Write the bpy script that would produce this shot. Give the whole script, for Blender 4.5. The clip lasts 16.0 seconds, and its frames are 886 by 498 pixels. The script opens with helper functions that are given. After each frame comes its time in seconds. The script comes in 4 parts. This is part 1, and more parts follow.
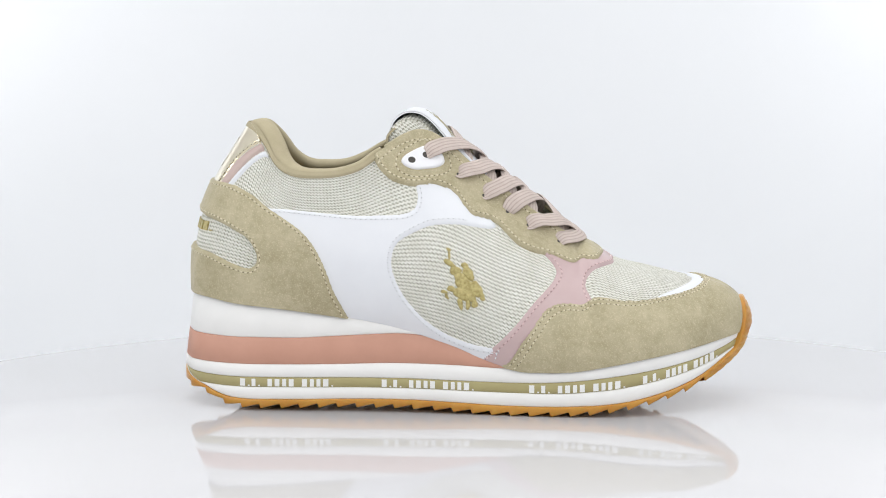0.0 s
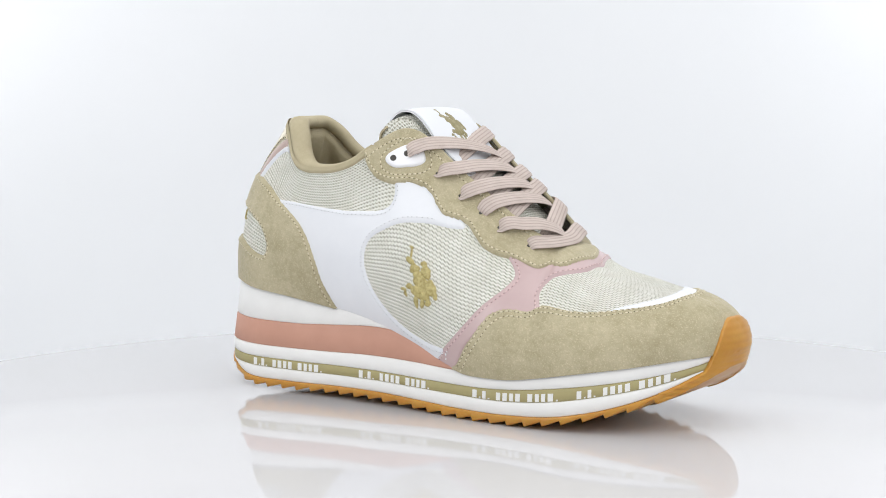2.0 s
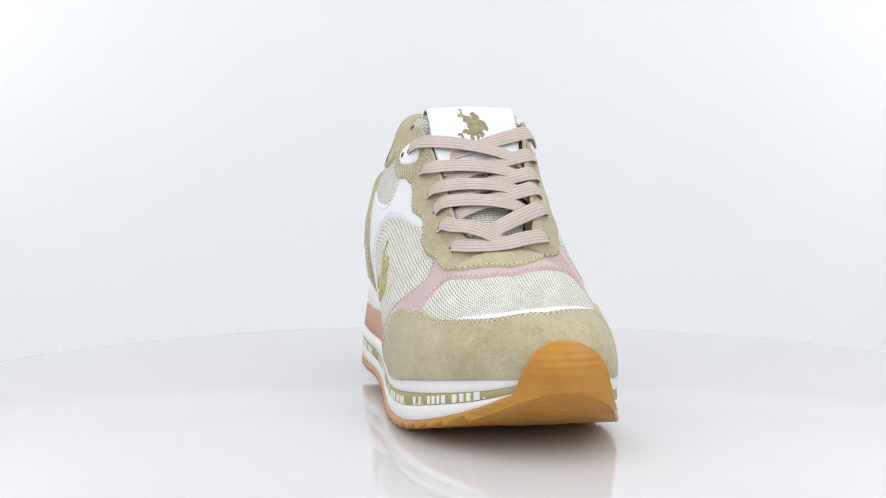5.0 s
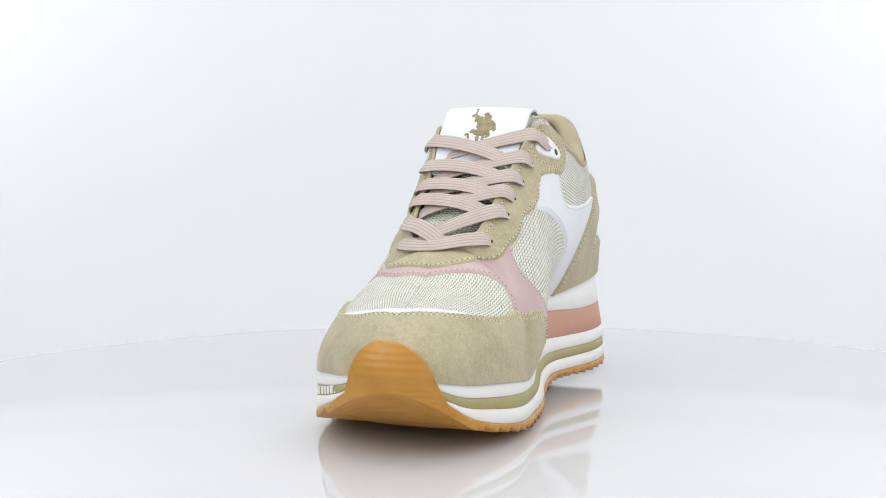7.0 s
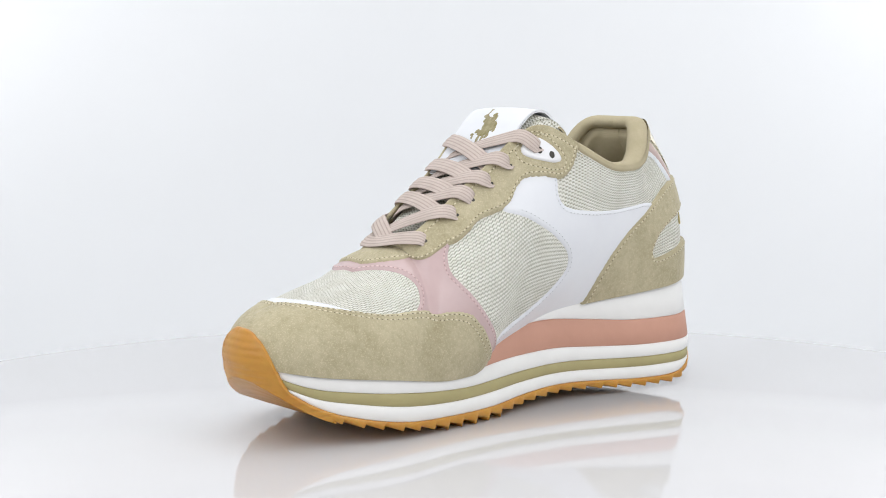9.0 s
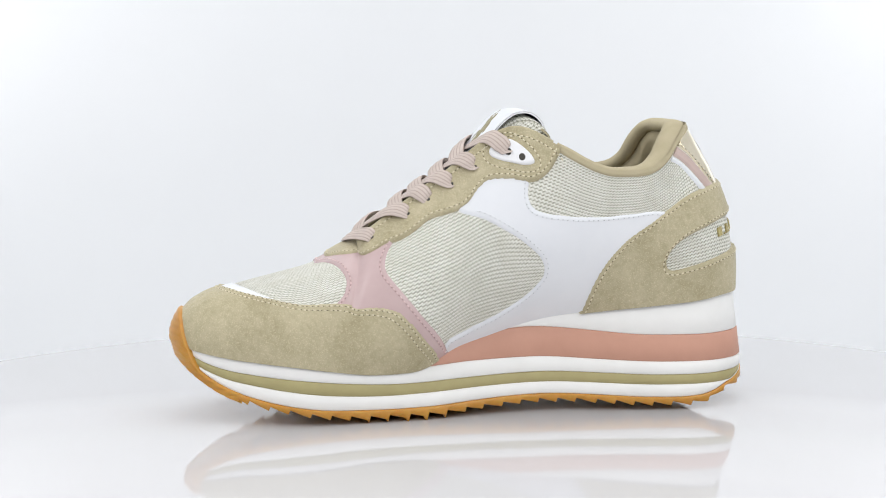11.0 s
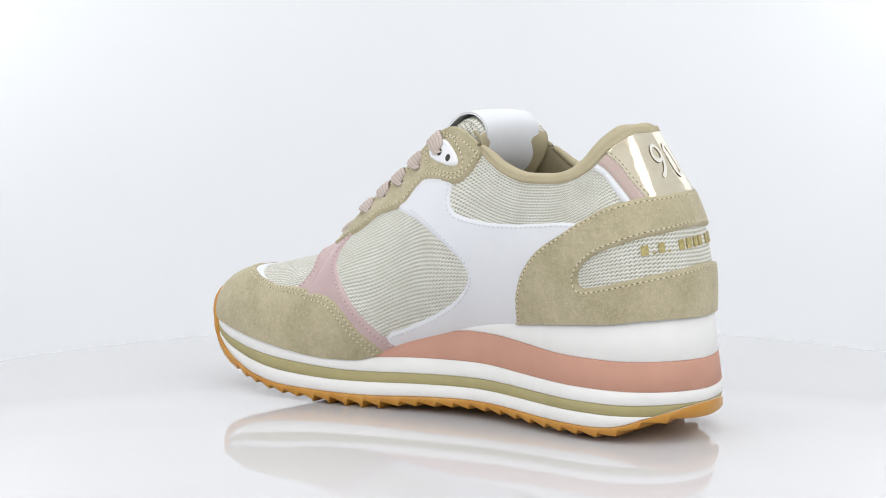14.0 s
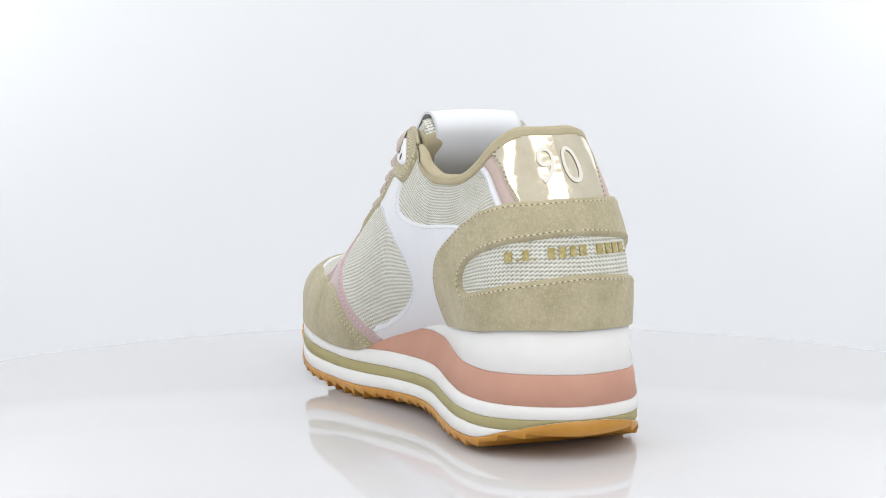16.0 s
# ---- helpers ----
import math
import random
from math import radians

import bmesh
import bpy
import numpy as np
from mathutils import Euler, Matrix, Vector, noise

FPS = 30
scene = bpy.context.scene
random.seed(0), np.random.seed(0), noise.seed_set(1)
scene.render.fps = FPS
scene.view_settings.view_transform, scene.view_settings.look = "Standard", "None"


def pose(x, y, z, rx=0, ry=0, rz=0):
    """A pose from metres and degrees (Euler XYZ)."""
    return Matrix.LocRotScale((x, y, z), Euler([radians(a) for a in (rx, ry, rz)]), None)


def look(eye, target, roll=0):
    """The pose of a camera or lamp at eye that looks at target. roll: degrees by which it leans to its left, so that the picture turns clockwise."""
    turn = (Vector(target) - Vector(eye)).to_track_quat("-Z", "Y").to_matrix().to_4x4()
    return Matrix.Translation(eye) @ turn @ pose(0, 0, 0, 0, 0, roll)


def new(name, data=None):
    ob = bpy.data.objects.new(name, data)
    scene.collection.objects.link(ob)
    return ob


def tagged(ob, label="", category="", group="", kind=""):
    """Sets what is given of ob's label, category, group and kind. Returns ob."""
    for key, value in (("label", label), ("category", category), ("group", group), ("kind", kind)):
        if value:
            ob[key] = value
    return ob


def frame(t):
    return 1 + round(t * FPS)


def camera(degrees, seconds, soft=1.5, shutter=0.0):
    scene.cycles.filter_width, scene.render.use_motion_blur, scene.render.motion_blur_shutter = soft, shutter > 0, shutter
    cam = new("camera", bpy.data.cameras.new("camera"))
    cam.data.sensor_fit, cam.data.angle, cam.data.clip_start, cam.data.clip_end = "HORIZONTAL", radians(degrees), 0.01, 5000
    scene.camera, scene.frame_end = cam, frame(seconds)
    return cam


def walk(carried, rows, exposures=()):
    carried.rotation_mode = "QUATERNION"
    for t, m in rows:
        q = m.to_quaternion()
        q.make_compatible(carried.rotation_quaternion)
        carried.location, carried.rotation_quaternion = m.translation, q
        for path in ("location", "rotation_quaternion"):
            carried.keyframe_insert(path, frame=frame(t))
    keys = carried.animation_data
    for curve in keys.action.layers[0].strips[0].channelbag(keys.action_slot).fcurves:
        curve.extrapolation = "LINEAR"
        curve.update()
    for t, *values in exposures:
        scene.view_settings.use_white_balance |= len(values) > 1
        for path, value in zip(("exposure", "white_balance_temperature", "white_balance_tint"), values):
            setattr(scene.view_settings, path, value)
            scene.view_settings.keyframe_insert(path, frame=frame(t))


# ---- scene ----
cam = camera(30.263, 16.0, soft=1.0)
STAND = pose(0, -0.8118, 0.16475, 83.715, 0, 0.7086)
walk(cam, [(0, STAND), (16, STAND)])

# ---- light: a white light tent with a lamp panel overhead and two soft boxes ----
world = bpy.data.worlds.new("tent")
scene.world = world
world.use_nodes = True
world.node_tree.nodes["Background"].inputs[0].default_value = (0.963, 0.974, 0.992, 1)
world.node_tree.nodes["Background"].inputs[1].default_value = 0.93


def area(name, eye, target, sx, sy, watts, colour=(1, 1, 1)):
    d = bpy.data.lights.new(name, "AREA")
    d.shape, d.size, d.size_y, d.energy, d.color = "RECTANGLE", sx, sy, watts, colour
    ob = new(name, d)
    ob.matrix_world = look(eye, target)
    return ob


area("overhead_panel", (0, 0.28, 1.2), (0, 0.2, 0), 1.5, 1.3, 5.8, (0.99, 0.99, 1.0))
area("soft_box_left", (-0.80, -0.58, 0.74), (0, 0, 0.07), 0.55, 0.75, 3.0)
area("soft_box_right", (0.80, -0.58, 0.74), (0, 0, 0.07), 0.55, 0.75, 3.0)
# two unseen lamps added inside, for the soft-box glow through the back wall
area("wall_glow_left", (-0.50, 0.50, 0.32), (-0.38, 0.9, 0.16), 0.2, 0.2, 0.52)
area("wall_glow_right", (0.52, 0.50, 0.32), (0.40, 0.9, 0.16), 0.2, 0.2, 0.66)


# ---- materials ----
def material(name):
    m = bpy.data.materials.new(name)
    m.use_nodes = True
    return m, m.node_tree, m.node_tree.nodes["Principled BSDF"]


def node(tree, kind, **values):
    n = tree.nodes.new(kind)
    for key, value in values.items():
        if key in n.inputs:
            n.inputs[key].default_value = value
    return n


def noise_tex(tree, scale, detail=4.0, rough=0.6, coord="Object"):
    n = node(tree, "ShaderNodeTexNoise", Scale=scale, Detail=detail, Roughness=rough)
    c = tree.nodes.new("ShaderNodeTexCoord")
    tree.links.new(c.outputs[coord], n.inputs["Vector"])
    return n


def mix_colour(tree, fac, a, b):
    n = tree.nodes.new("ShaderNodeMix")
    n.data_type = "RGBA"
    n.inputs["A"].default_value, n.inputs["B"].default_value = (*a, 1), (*b, 1)
    tree.links.new(fac, n.inputs["Factor"])
    return n.outputs["Result"]


def ramp(tree, value, lo, hi):
    n = node(tree, "ShaderNodeMapRange")
    n.inputs["From Min"].default_value, n.inputs["From Max"].default_value = lo, hi
    tree.links.new(value, n.inputs["Value"])
    return n.outputs["Result"]


def bump(tree, shader, height, strength, distance, under=None):
    n = node(tree, "ShaderNodeBump", Strength=strength, Distance=distance)
    tree.links.new(height, n.inputs["Height"])
    if under is not None:
        tree.links.new(under, n.inputs["Normal"])
    tree.links.new(n.outputs["Normal"], shader.inputs["Normal"])
    return n.outputs["Normal"]


def plain(name, dark, light, roughness, scale=60.0, grain=900.0, relief=0.15, depth=0.0002, **more):
    """A surface with blotches between two colours and a fine grain."""
    m, tree, shader = material(name)
    big = noise_tex(tree, scale)
    tree.links.new(mix_colour(tree, ramp(tree, big.outputs[0], 0.3, 0.7), dark, light), shader.inputs["Base Color"])
    fine = noise_tex(tree, grain, 3.0)
    bump(tree, shader, fine.outputs[0], relief, depth)
    shader.inputs["Roughness"].default_value = roughness
    for key, value in more.items():
        shader.inputs[key.replace("_", " ")].default_value = value
    return m


WHITE_FOAM = plain("white_foam", (0.82, 0.815, 0.795), (0.86, 0.855, 0.835), 0.5)
PINK_FOAM = plain("pink_foam", (0.54, 0.285, 0.205), (0.58, 0.31, 0.225), 0.6)
OLIVE_STRIPE = plain("olive_stripe", (0.37, 0.32, 0.15), (0.41, 0.36, 0.17), 0.6)
GUM = plain("gum_rubber", (0.47, 0.21, 0.024), (0.56, 0.275, 0.04), 0.36, Subsurface_Weight=0.15, Subsurface_Scale=0.002)
WHITE_PRINT = plain("white_print", (0.8, 0.8, 0.78), (0.84, 0.84, 0.82), 0.5)
PLATFORM = plain("white_acrylic", (0.622, 0.617, 0.629), (0.632, 0.627, 0.639), 0.055, scale=8.0, relief=0.0)
BACKDROP = plain("white_tent_cloth", (0.727, 0.737, 0.751), (0.737, 0.747, 0.761), 0.9, scale=6.0, relief=0.0)


def maths(tree, op, a, b=None):
    n = tree.nodes.new("ShaderNodeMath")
    n.operation = op
    for k, value in enumerate((a, b)):
        if value is None:
            continue
        if isinstance(value, (int, float)):
            n.inputs[k].default_value = value
        else:
            tree.links.new(value, n.inputs[k])
    return n.outputs[0]


def suede(name, dark, light):
    m, tree, shader = material(name)
    big, mid, fine = noise_tex(tree, 45, 3.0), noise_tex(tree, 420, 3.0), noise_tex(tree, 2600, 2.0)
    add = node(tree, "ShaderNodeMath")
    add.operation = "MULTIPLY_ADD"
    tree.links.new(mid.outputs[0], add.inputs[0])
    add.inputs[1].default_value = 0.55
    nap = noise_tex(tree, 150, 2.0)
    tree.links.new(maths(tree, "ADD", big.outputs[0], maths(tree, "MULTIPLY", maths(tree, "SUBTRACT", nap.outputs[0], 0.5), 0.28)), add.inputs[2])
    body = mix_colour(tree, ramp(tree, add.outputs[0], 0.5, 1.0), dark, light)
    speck = tree.nodes.new("ShaderNodeMix")
    speck.data_type = "RGBA"
    tree.links.new(body, speck.inputs["A"])
    speck.inputs["B"].default_value = (*[min(c * 1.45, 1) for c in light], 1)
    tree.links.new(maths(tree, "MULTIPLY", ramp(tree, noise_tex(tree, 1500, 2.0).outputs[0], 0.54, 0.68), 0.38), speck.inputs["Factor"])
    tree.links.new(speck.outputs["Result"], shader.inputs["Base Color"])
    under = bump(tree, shader, mid.outputs[0], 0.5, 0.0008)
    bump(tree, shader, fine.outputs[0], 0.5, 0.0003, under)
    shader.inputs["Roughness"].default_value = 0.95
    shader.inputs["Specular IOR Level"].default_value = 0.15
    shader.inputs["Sheen Weight"].default_value = 0.25
    shader.inputs["Sheen Roughness"].default_value = 0.4
    return m


def weave(name, thread, shade, deep, pitch_u, pitch_v, lean=0.35, relief=0.9, depth=0.0005, spot=0.42, ridge=0.28, wander=0.5):
    """Knitted cloth: staggered slanting loops with dark gaps, in the cloth's own coordinates."""
    m, tree, shader = material(name)
    c = tree.nodes.new("ShaderNodeUVMap")
    c.uv_map = "cloth"
    wob = node(tree, "ShaderNodeTexNoise", Scale=350.0, Detail=2.0)
    tree.links.new(c.outputs[0], wob.inputs["Vector"])
    xyz = tree.nodes.new("ShaderNodeSeparateXYZ")
    tree.links.new(c.outputs[0], xyz.inputs[0])
    jig = maths(tree, "MULTIPLY", maths(tree, "SUBTRACT", wob.outputs[0], 0.5), wander)
    row = maths(tree, "ADD", maths(tree, "DIVIDE", xyz.outputs[1], pitch_v), jig)
    index = maths(tree, "FLOOR", row)
    y = maths(tree, "SUBTRACT", row, index)
    parity = maths(tree, "ABSOLUTE", maths(tree, "MODULO", index, 2.0))
    odd = maths(tree, "MULTIPLY", parity, 0.5)
    zig = maths(tree, "SUBTRACT", 1.0, maths(tree, "MULTIPLY", parity, 2.0))
    col = maths(tree, "ADD", maths(tree, "ADD", maths(tree, "DIVIDE", xyz.outputs[0], pitch_u), odd),
                maths(tree, "ADD", maths(tree, "MULTIPLY", maths(tree, "MULTIPLY", y, lean), zig), jig))
    x = maths(tree, "SUBTRACT", col, maths(tree, "FLOOR", col))
    sx = maths(tree, "SUBTRACT", x, maths(tree, "FLOOR", maths(tree, "ADD", x, 0.5)))
    sy = maths(tree, "SUBTRACT", y, maths(tree, "FLOOR", maths(tree, "ADD", y, 0.5)))
    gx = maths(tree, "MULTIPLY", sx, 1.2)
    gy = maths(tree, "ABSOLUTE", sy)
    gap = maths(tree, "SQRT", maths(tree, "ADD", maths(tree, "MULTIPLY", gx, gx), maths(tree, "MULTIPLY", gy, gy)))
    cell = tree.nodes.new("ShaderNodeCombineXYZ")
    tree.links.new(maths(tree, "FLOOR", maths(tree, "ADD", col, 0.5)), cell.inputs[0])
    tree.links.new(maths(tree, "FLOOR", maths(tree, "ADD", row, 0.5)), cell.inputs[1])
    chance = tree.nodes.new("ShaderNodeTexWhiteNoise")
    chance.noise_dimensions = "2D"
    tree.links.new(cell.outputs[0], chance.inputs["Vector"])
    size = maths(tree, "MULTIPLY", maths(tree, "ADD", maths(tree, "MULTIPLY", chance.outputs["Value"], 0.36), 0.82), spot)
    hole = maths(tree, "MINIMUM", maths(tree, "DIVIDE", gap, size), 1.0)
    line = maths(tree, "MINIMUM", maths(tree, "MULTIPLY", gy, 4.0), 1.0)
    height = maths(tree, "ADD", maths(tree, "MULTIPLY", hole, 1 - ridge), maths(tree, "MULTIPLY", line, ridge))
    big = noise_tex(tree, 130, 3.0)
    body = mix_colour(tree, ramp(tree, big.outputs[0], 0.35, 0.65), thread, shade)
    n = tree.nodes.new("ShaderNodeMix")
    n.data_type = "RGBA"
    n.inputs["A"].default_value = (*deep, 1)
    tree.links.new(body, n.inputs["B"])
    tree.links.new(ramp(tree, height, 0.15, 0.95), n.inputs["Factor"])
    tree.links.new(n.outputs["Result"], shader.inputs["Base Color"])
    bump(tree, shader, height, relief, depth)
    shader.inputs["Roughness"].default_value = 0.8
    shader.inputs["Specular IOR Level"].default_value = 0.25
    return m


def zigzag_knit(name, thread, shade, deep, pitch_u, pitch_v):
    """Open knit: light courses that run in zigzags; the shade in the slots between is put into the colour, darkest on
    one flank of each bend.
    """
    m, tree, shader = material(name)
    c = tree.nodes.new("ShaderNodeUVMap")
    c.uv_map = "cloth"
    wob = node(tree, "ShaderNodeTexNoise", Scale=300.0, Detail=2.0)
    tree.links.new(c.outputs[0], wob.inputs["Vector"])
    jig = maths(tree, "MULTIPLY", maths(tree, "SUBTRACT", wob.outputs[0], 0.5), 0.22)
    xyz = tree.nodes.new("ShaderNodeSeparateXYZ")
    tree.links.new(c.outputs[0], xyz.inputs[0])
    col = maths(tree, "ADD", maths(tree, "DIVIDE", xyz.outputs[0], pitch_u), jig)
    bend = maths(tree, "PINGPONG", col, 0.5)
    row = maths(tree, "ADD", maths(tree, "ADD", maths(tree, "DIVIDE", xyz.outputs[1], pitch_v), maths(tree, "MULTIPLY", bend, 0.85)), jig)
    y = maths(tree, "SUBTRACT", row, maths(tree, "FLOOR", row))
    away = maths(tree, "MULTIPLY", maths(tree, "ABSOLUTE", maths(tree, "SUBTRACT", y, 0.5)), 2.0)
    x = maths(tree, "SUBTRACT", col, maths(tree, "FLOOR", col))
    flank = maths(tree, "ADD", maths(tree, "MULTIPLY", maths(tree, "SINE", maths(tree, "MULTIPLY", x, 6.2832)), 0.5), 0.5)
    cell = tree.nodes.new("ShaderNodeCombineXYZ")
    tree.links.new(maths(tree, "FLOOR", col), cell.inputs[0])
    tree.links.new(maths(tree, "FLOOR", maths(tree, "ADD", row, 0.5)), cell.inputs[1])
    chance = tree.nodes.new("ShaderNodeTexWhiteNoise")
    chance.noise_dimensions = "2D"
    tree.links.new(cell.outputs[0], chance.inputs["Vector"])
    wide = maths(tree, "ADD", 0.36, maths(tree, "MULTIPLY", chance.outputs["Value"], 0.26))
    slot = maths(tree, "MULTIPLY", ramp(tree, maths(tree, "SUBTRACT", away, wide), 0.0, 0.30),
                 maths(tree, "ADD", 0.36, maths(tree, "MULTIPLY", flank, 0.60)))
    round_up = maths(tree, "SUBTRACT", 1.0, maths(tree, "MULTIPLY", maths(tree, "MULTIPLY", away, away), 0.45))
    ply = maths(tree, "MULTIPLY", maths(tree, "SINE", maths(tree, "MULTIPLY", maths(tree, "ADD", col, row), 18.85)), 0.05)
    height = maths(tree, "ADD", maths(tree, "SUBTRACT", round_up, maths(tree, "MULTIPLY", slot, 0.7)), ply)
    big = noise_tex(tree, 130, 3.0)
    body = mix_colour(tree, ramp(tree, maths(tree, "ADD", big.outputs[0], maths(tree, "MULTIPLY", chance.outputs["Value"], 0.2)), 0.4, 0.8), thread, shade)
    n = tree.nodes.new("ShaderNodeMix")
    n.data_type = "RGBA"
    tree.links.new(body, n.inputs["A"])
    n.inputs["B"].default_value = (*deep, 1)
    tree.links.new(slot, n.inputs["Factor"])
    tree.links.new(n.outputs["Result"], shader.inputs["Base Color"])
    bump(tree, shader, height, 0.9, 0.0007)
    shader.inputs["Roughness"].default_value = 0.75
    shader.inputs["Specular IOR Level"].default_value = 0.3
    return m


SUEDE = suede("beige_suede", (0.365, 0.32, 0.20), (0.515, 0.46, 0.315))
KNIT = zigzag_knit("cream_knit", (0.89, 0.885, 0.82), (0.78, 0.77, 0.69), (0.37, 0.365, 0.27), 0.0021, 0.0016)
LINING = weave("beige_lining", (0.475, 0.415, 0.28), (0.435, 0.38, 0.25), (0.395, 0.345, 0.225), 0.0009, 0.0007, 0.0, 0.2, 0.0001)
LACE = weave("pink_lace", (0.585, 0.50, 0.455), (0.535, 0.455, 0.41), (0.38, 0.30, 0.265), 0.0012, 0.00175, 0.9, 0.6, 0.0003, 0.3, 0.6, 0.15)
WHITE_LEATHER = plain("white_leather", (0.74, 0.755, 0.79), (0.77, 0.785, 0.815), 0.38, relief=0.12, grain=1500.0)
PINK_LEATHER = plain("pink_leather", (0.515, 0.38, 0.375), (0.555, 0.415, 0.41), 0.27, relief=0.1, grain=1500.0)
BAND_LEATHER = plain("beige_pink_leather", (0.50, 0.385, 0.345), (0.55, 0.43, 0.39), 0.35, relief=0.1, grain=1500.0)
GOLD = plain("gold_foil_leather", (0.70, 0.63, 0.475), (0.78, 0.71, 0.56), 0.14, scale=90.0, grain=34.0, relief=0.3, depth=0.005, Metallic=1.0)
THREAD = plain("cream_thread", (0.58, 0.525, 0.37), (0.75, 0.69, 0.52), 0.8, scale=400.0)
WHITE_THREAD = plain("white_thread", (0.74, 0.755, 0.785), (0.77, 0.785, 0.81), 0.6)
PINK_THREAD = plain("pink_thread", (0.62, 0.45, 0.45), (0.70, 0.54, 0.53), 0.8)
EMBLEM = plain("olive_gold_embroidery", (0.27, 0.21, 0.06), (0.58, 0.50, 0.22), 0.4, scale=650.0, relief=0.6, grain=1800.0)
OLIVE_PRINT = plain("olive_print", (0.20, 0.165, 0.05), (0.36, 0.32, 0.19), 0.5, scale=420.0)
PLASTIC = plain("white_plastic", (0.80, 0.80, 0.82), (0.84, 0.84, 0.86), 0.3, relief=0.02)
HOLE_SHADE = plain("hole_shade", (0.05, 0.046, 0.04), (0.08, 0.074, 0.065), 0.8)
# darker tones that paint the shade in needle holes and gaps between stitches
SUEDE_SHADE = plain("suede_stitch_shade", (0.09, 0.075, 0.04), (0.14, 0.115, 0.06), 0.95)
WHITE_SHADE = plain("white_stitch_shade", (0.40, 0.41, 0.43), (0.50, 0.51, 0.53), 0.8)
PINK_SHADE = plain("pink_stitch_shade", (0.30, 0.18, 0.18), (0.34, 0.21, 0.21), 0.8)
PALE_PRINT = plain("pale_print", (0.72, 0.70, 0.62), (0.76, 0.74, 0.67), 0.35)

# ---- shape of the shoe, in millimetres: x to the toe, y to the inner side, z up ----
def spline(pts, n, closed=False):
    """Catmull-Rom through the points, n samples."""
    p = np.array(pts, float)
    m = len(p)
    k = m if closed else m - 1
    u = np.linspace(0, k, n, endpoint=not closed)
    i = np.minimum(u.astype(int), k - 1)
    f = (u - i)[:, None]
    if closed:
        a, b, c, d = p[(i - 1) % m], p[i % m], p[(i + 1) % m], p[(i + 2) % m]
    else:
        q = np.vstack([2 * p[0] - p[1], p, 2 * p[-1] - p[-2]])
        a, b, c, d = q[i], q[i + 1], q[i + 2], q[i + 3]
    return 0.5 * (2 * b + (c - a) * f + (2 * a - 5 * b + 4 * c - d) * f**2 + (3 * b - a - 3 * c + d) * f**3)


def even(line, n, closed=False):
    """The polyline resampled to n points at even steps."""
    p = np.vstack([line, line[:1]]) if closed else np.asarray(line)
    s = np.r_[0, np.cumsum(np.linalg.norm(np.diff(p, axis=0), axis=1))]
    u = np.linspace(0, s[-1], n, endpoint=not closed)
    return np.stack([np.interp(u, s, p[:, k]) for k in range(p.shape[1])], 1)


def curve1(rows):
    """A smooth function of x through (x, value) rows."""
    r = np.array(rows, float)
    d = np.diff(r[:, 1]) / np.diff(r[:, 0])
    m = np.r_[d[0], (d[1:] + d[:-1]) / 2, d[-1]]
    m[1:-1][d[1:] * d[:-1] <= 0] = 0

    def f(x):
        x = np.clip(x, r[0, 0], r[-1, 0])
        i = np.clip(np.searchsorted(r[:, 0], x) - 1, 0, len(r) - 2)
        h = r[i + 1, 0] - r[i, 0]
        t = (x - r[i, 0]) / h
        return (r[i, 1] * (1 + 2 * t) * (1 - t)**2 + m[i] * h * t * (1 - t)**2
                + r[i + 1, 1] * t * t * (3 - 2 * t) + m[i + 1] * h * t * t * (t - 1))
    return f


# plan of the sole, from the heel's centre along the outer side to the toe and back
OUTER = [(-140.1, 5), (-137.7, -10.9), (-129.5, -25.5), (-109.1, -36.6), (-80, -38.4), (-50, -37.5), (-20, -38.5), (10.1, -40.9), (45.1, -43.6), (74.7, -42.3), (93.8, -37), (111.1, -27.5), (125, -14.2), (136.6, -0.6)]
INNER = [(142, 15), (140, 28), (130.8, 39.6), (112.3, 47.2), (94.8, 53), (75, 55.5), (50.1, 53), (20.2, 48.2), (-9.9, 40.2), (-40.1, 36.8), (-70.3, 41.2), (-95, 44.2), (-115.1, 42), (-130, 32.4), (-137.6, 19.7)]
NS = 720
PLAN = even(spline(OUTER + INNER, 3000, True), NS, True)
TANGENT = np.roll(PLAN, -2, 0) - np.roll(PLAN, 2, 0)
TANGENT /= np.linalg.norm(TANGENT, axis=1)[:, None]
OUT = np.stack([TANGENT[:, 1], -TANGENT[:, 0]], 1)
if np.mean(np.sum(OUT * (PLAN - PLAN.mean(0)), 1)) < 0:
    OUT = -OUT
TOE = int(np.argmax(PLAN[:, 0]))

gum_low = curve1([(-141, 9.5), (-133, 8.5), (-126, 7.5), (-114, 2.5), (-100, 1.2), (-83, 1.2), (-56, 2), (-30, 2), (0, 0.8), (20, 0), (45, 0),
                  (65, 1), (87, 4.5), (105, 9), (122, 16), (136, 25), (142, 30)])
gum_top = curve1([(-141, 17), (-133, 13.5), (-125, 10.5), (-118, 7.8), (-111, 6.2), (-83, 5.7), (-56, 6.2), (-29, 6.4), (0, 5.6), (25, 4.8),
                  (52, 5), (79, 7), (105, 13), (122, 20), (134, 28), (142, 35)])
olive_low = curve1([(-141, 12), (-111, 11.6), (-29, 12), (-2, 11.6), (25, 11.2), (52, 11.4), (79, 14), (105, 19), (122, 23.5), (142, 32)])
olive_top = curve1([(-141, 17), (-111, 16.4), (-29, 16.8), (0, 16.3), (25, 16), (52, 16.9), (79, 20), (105, 24), (127, 29), (142, 35)])
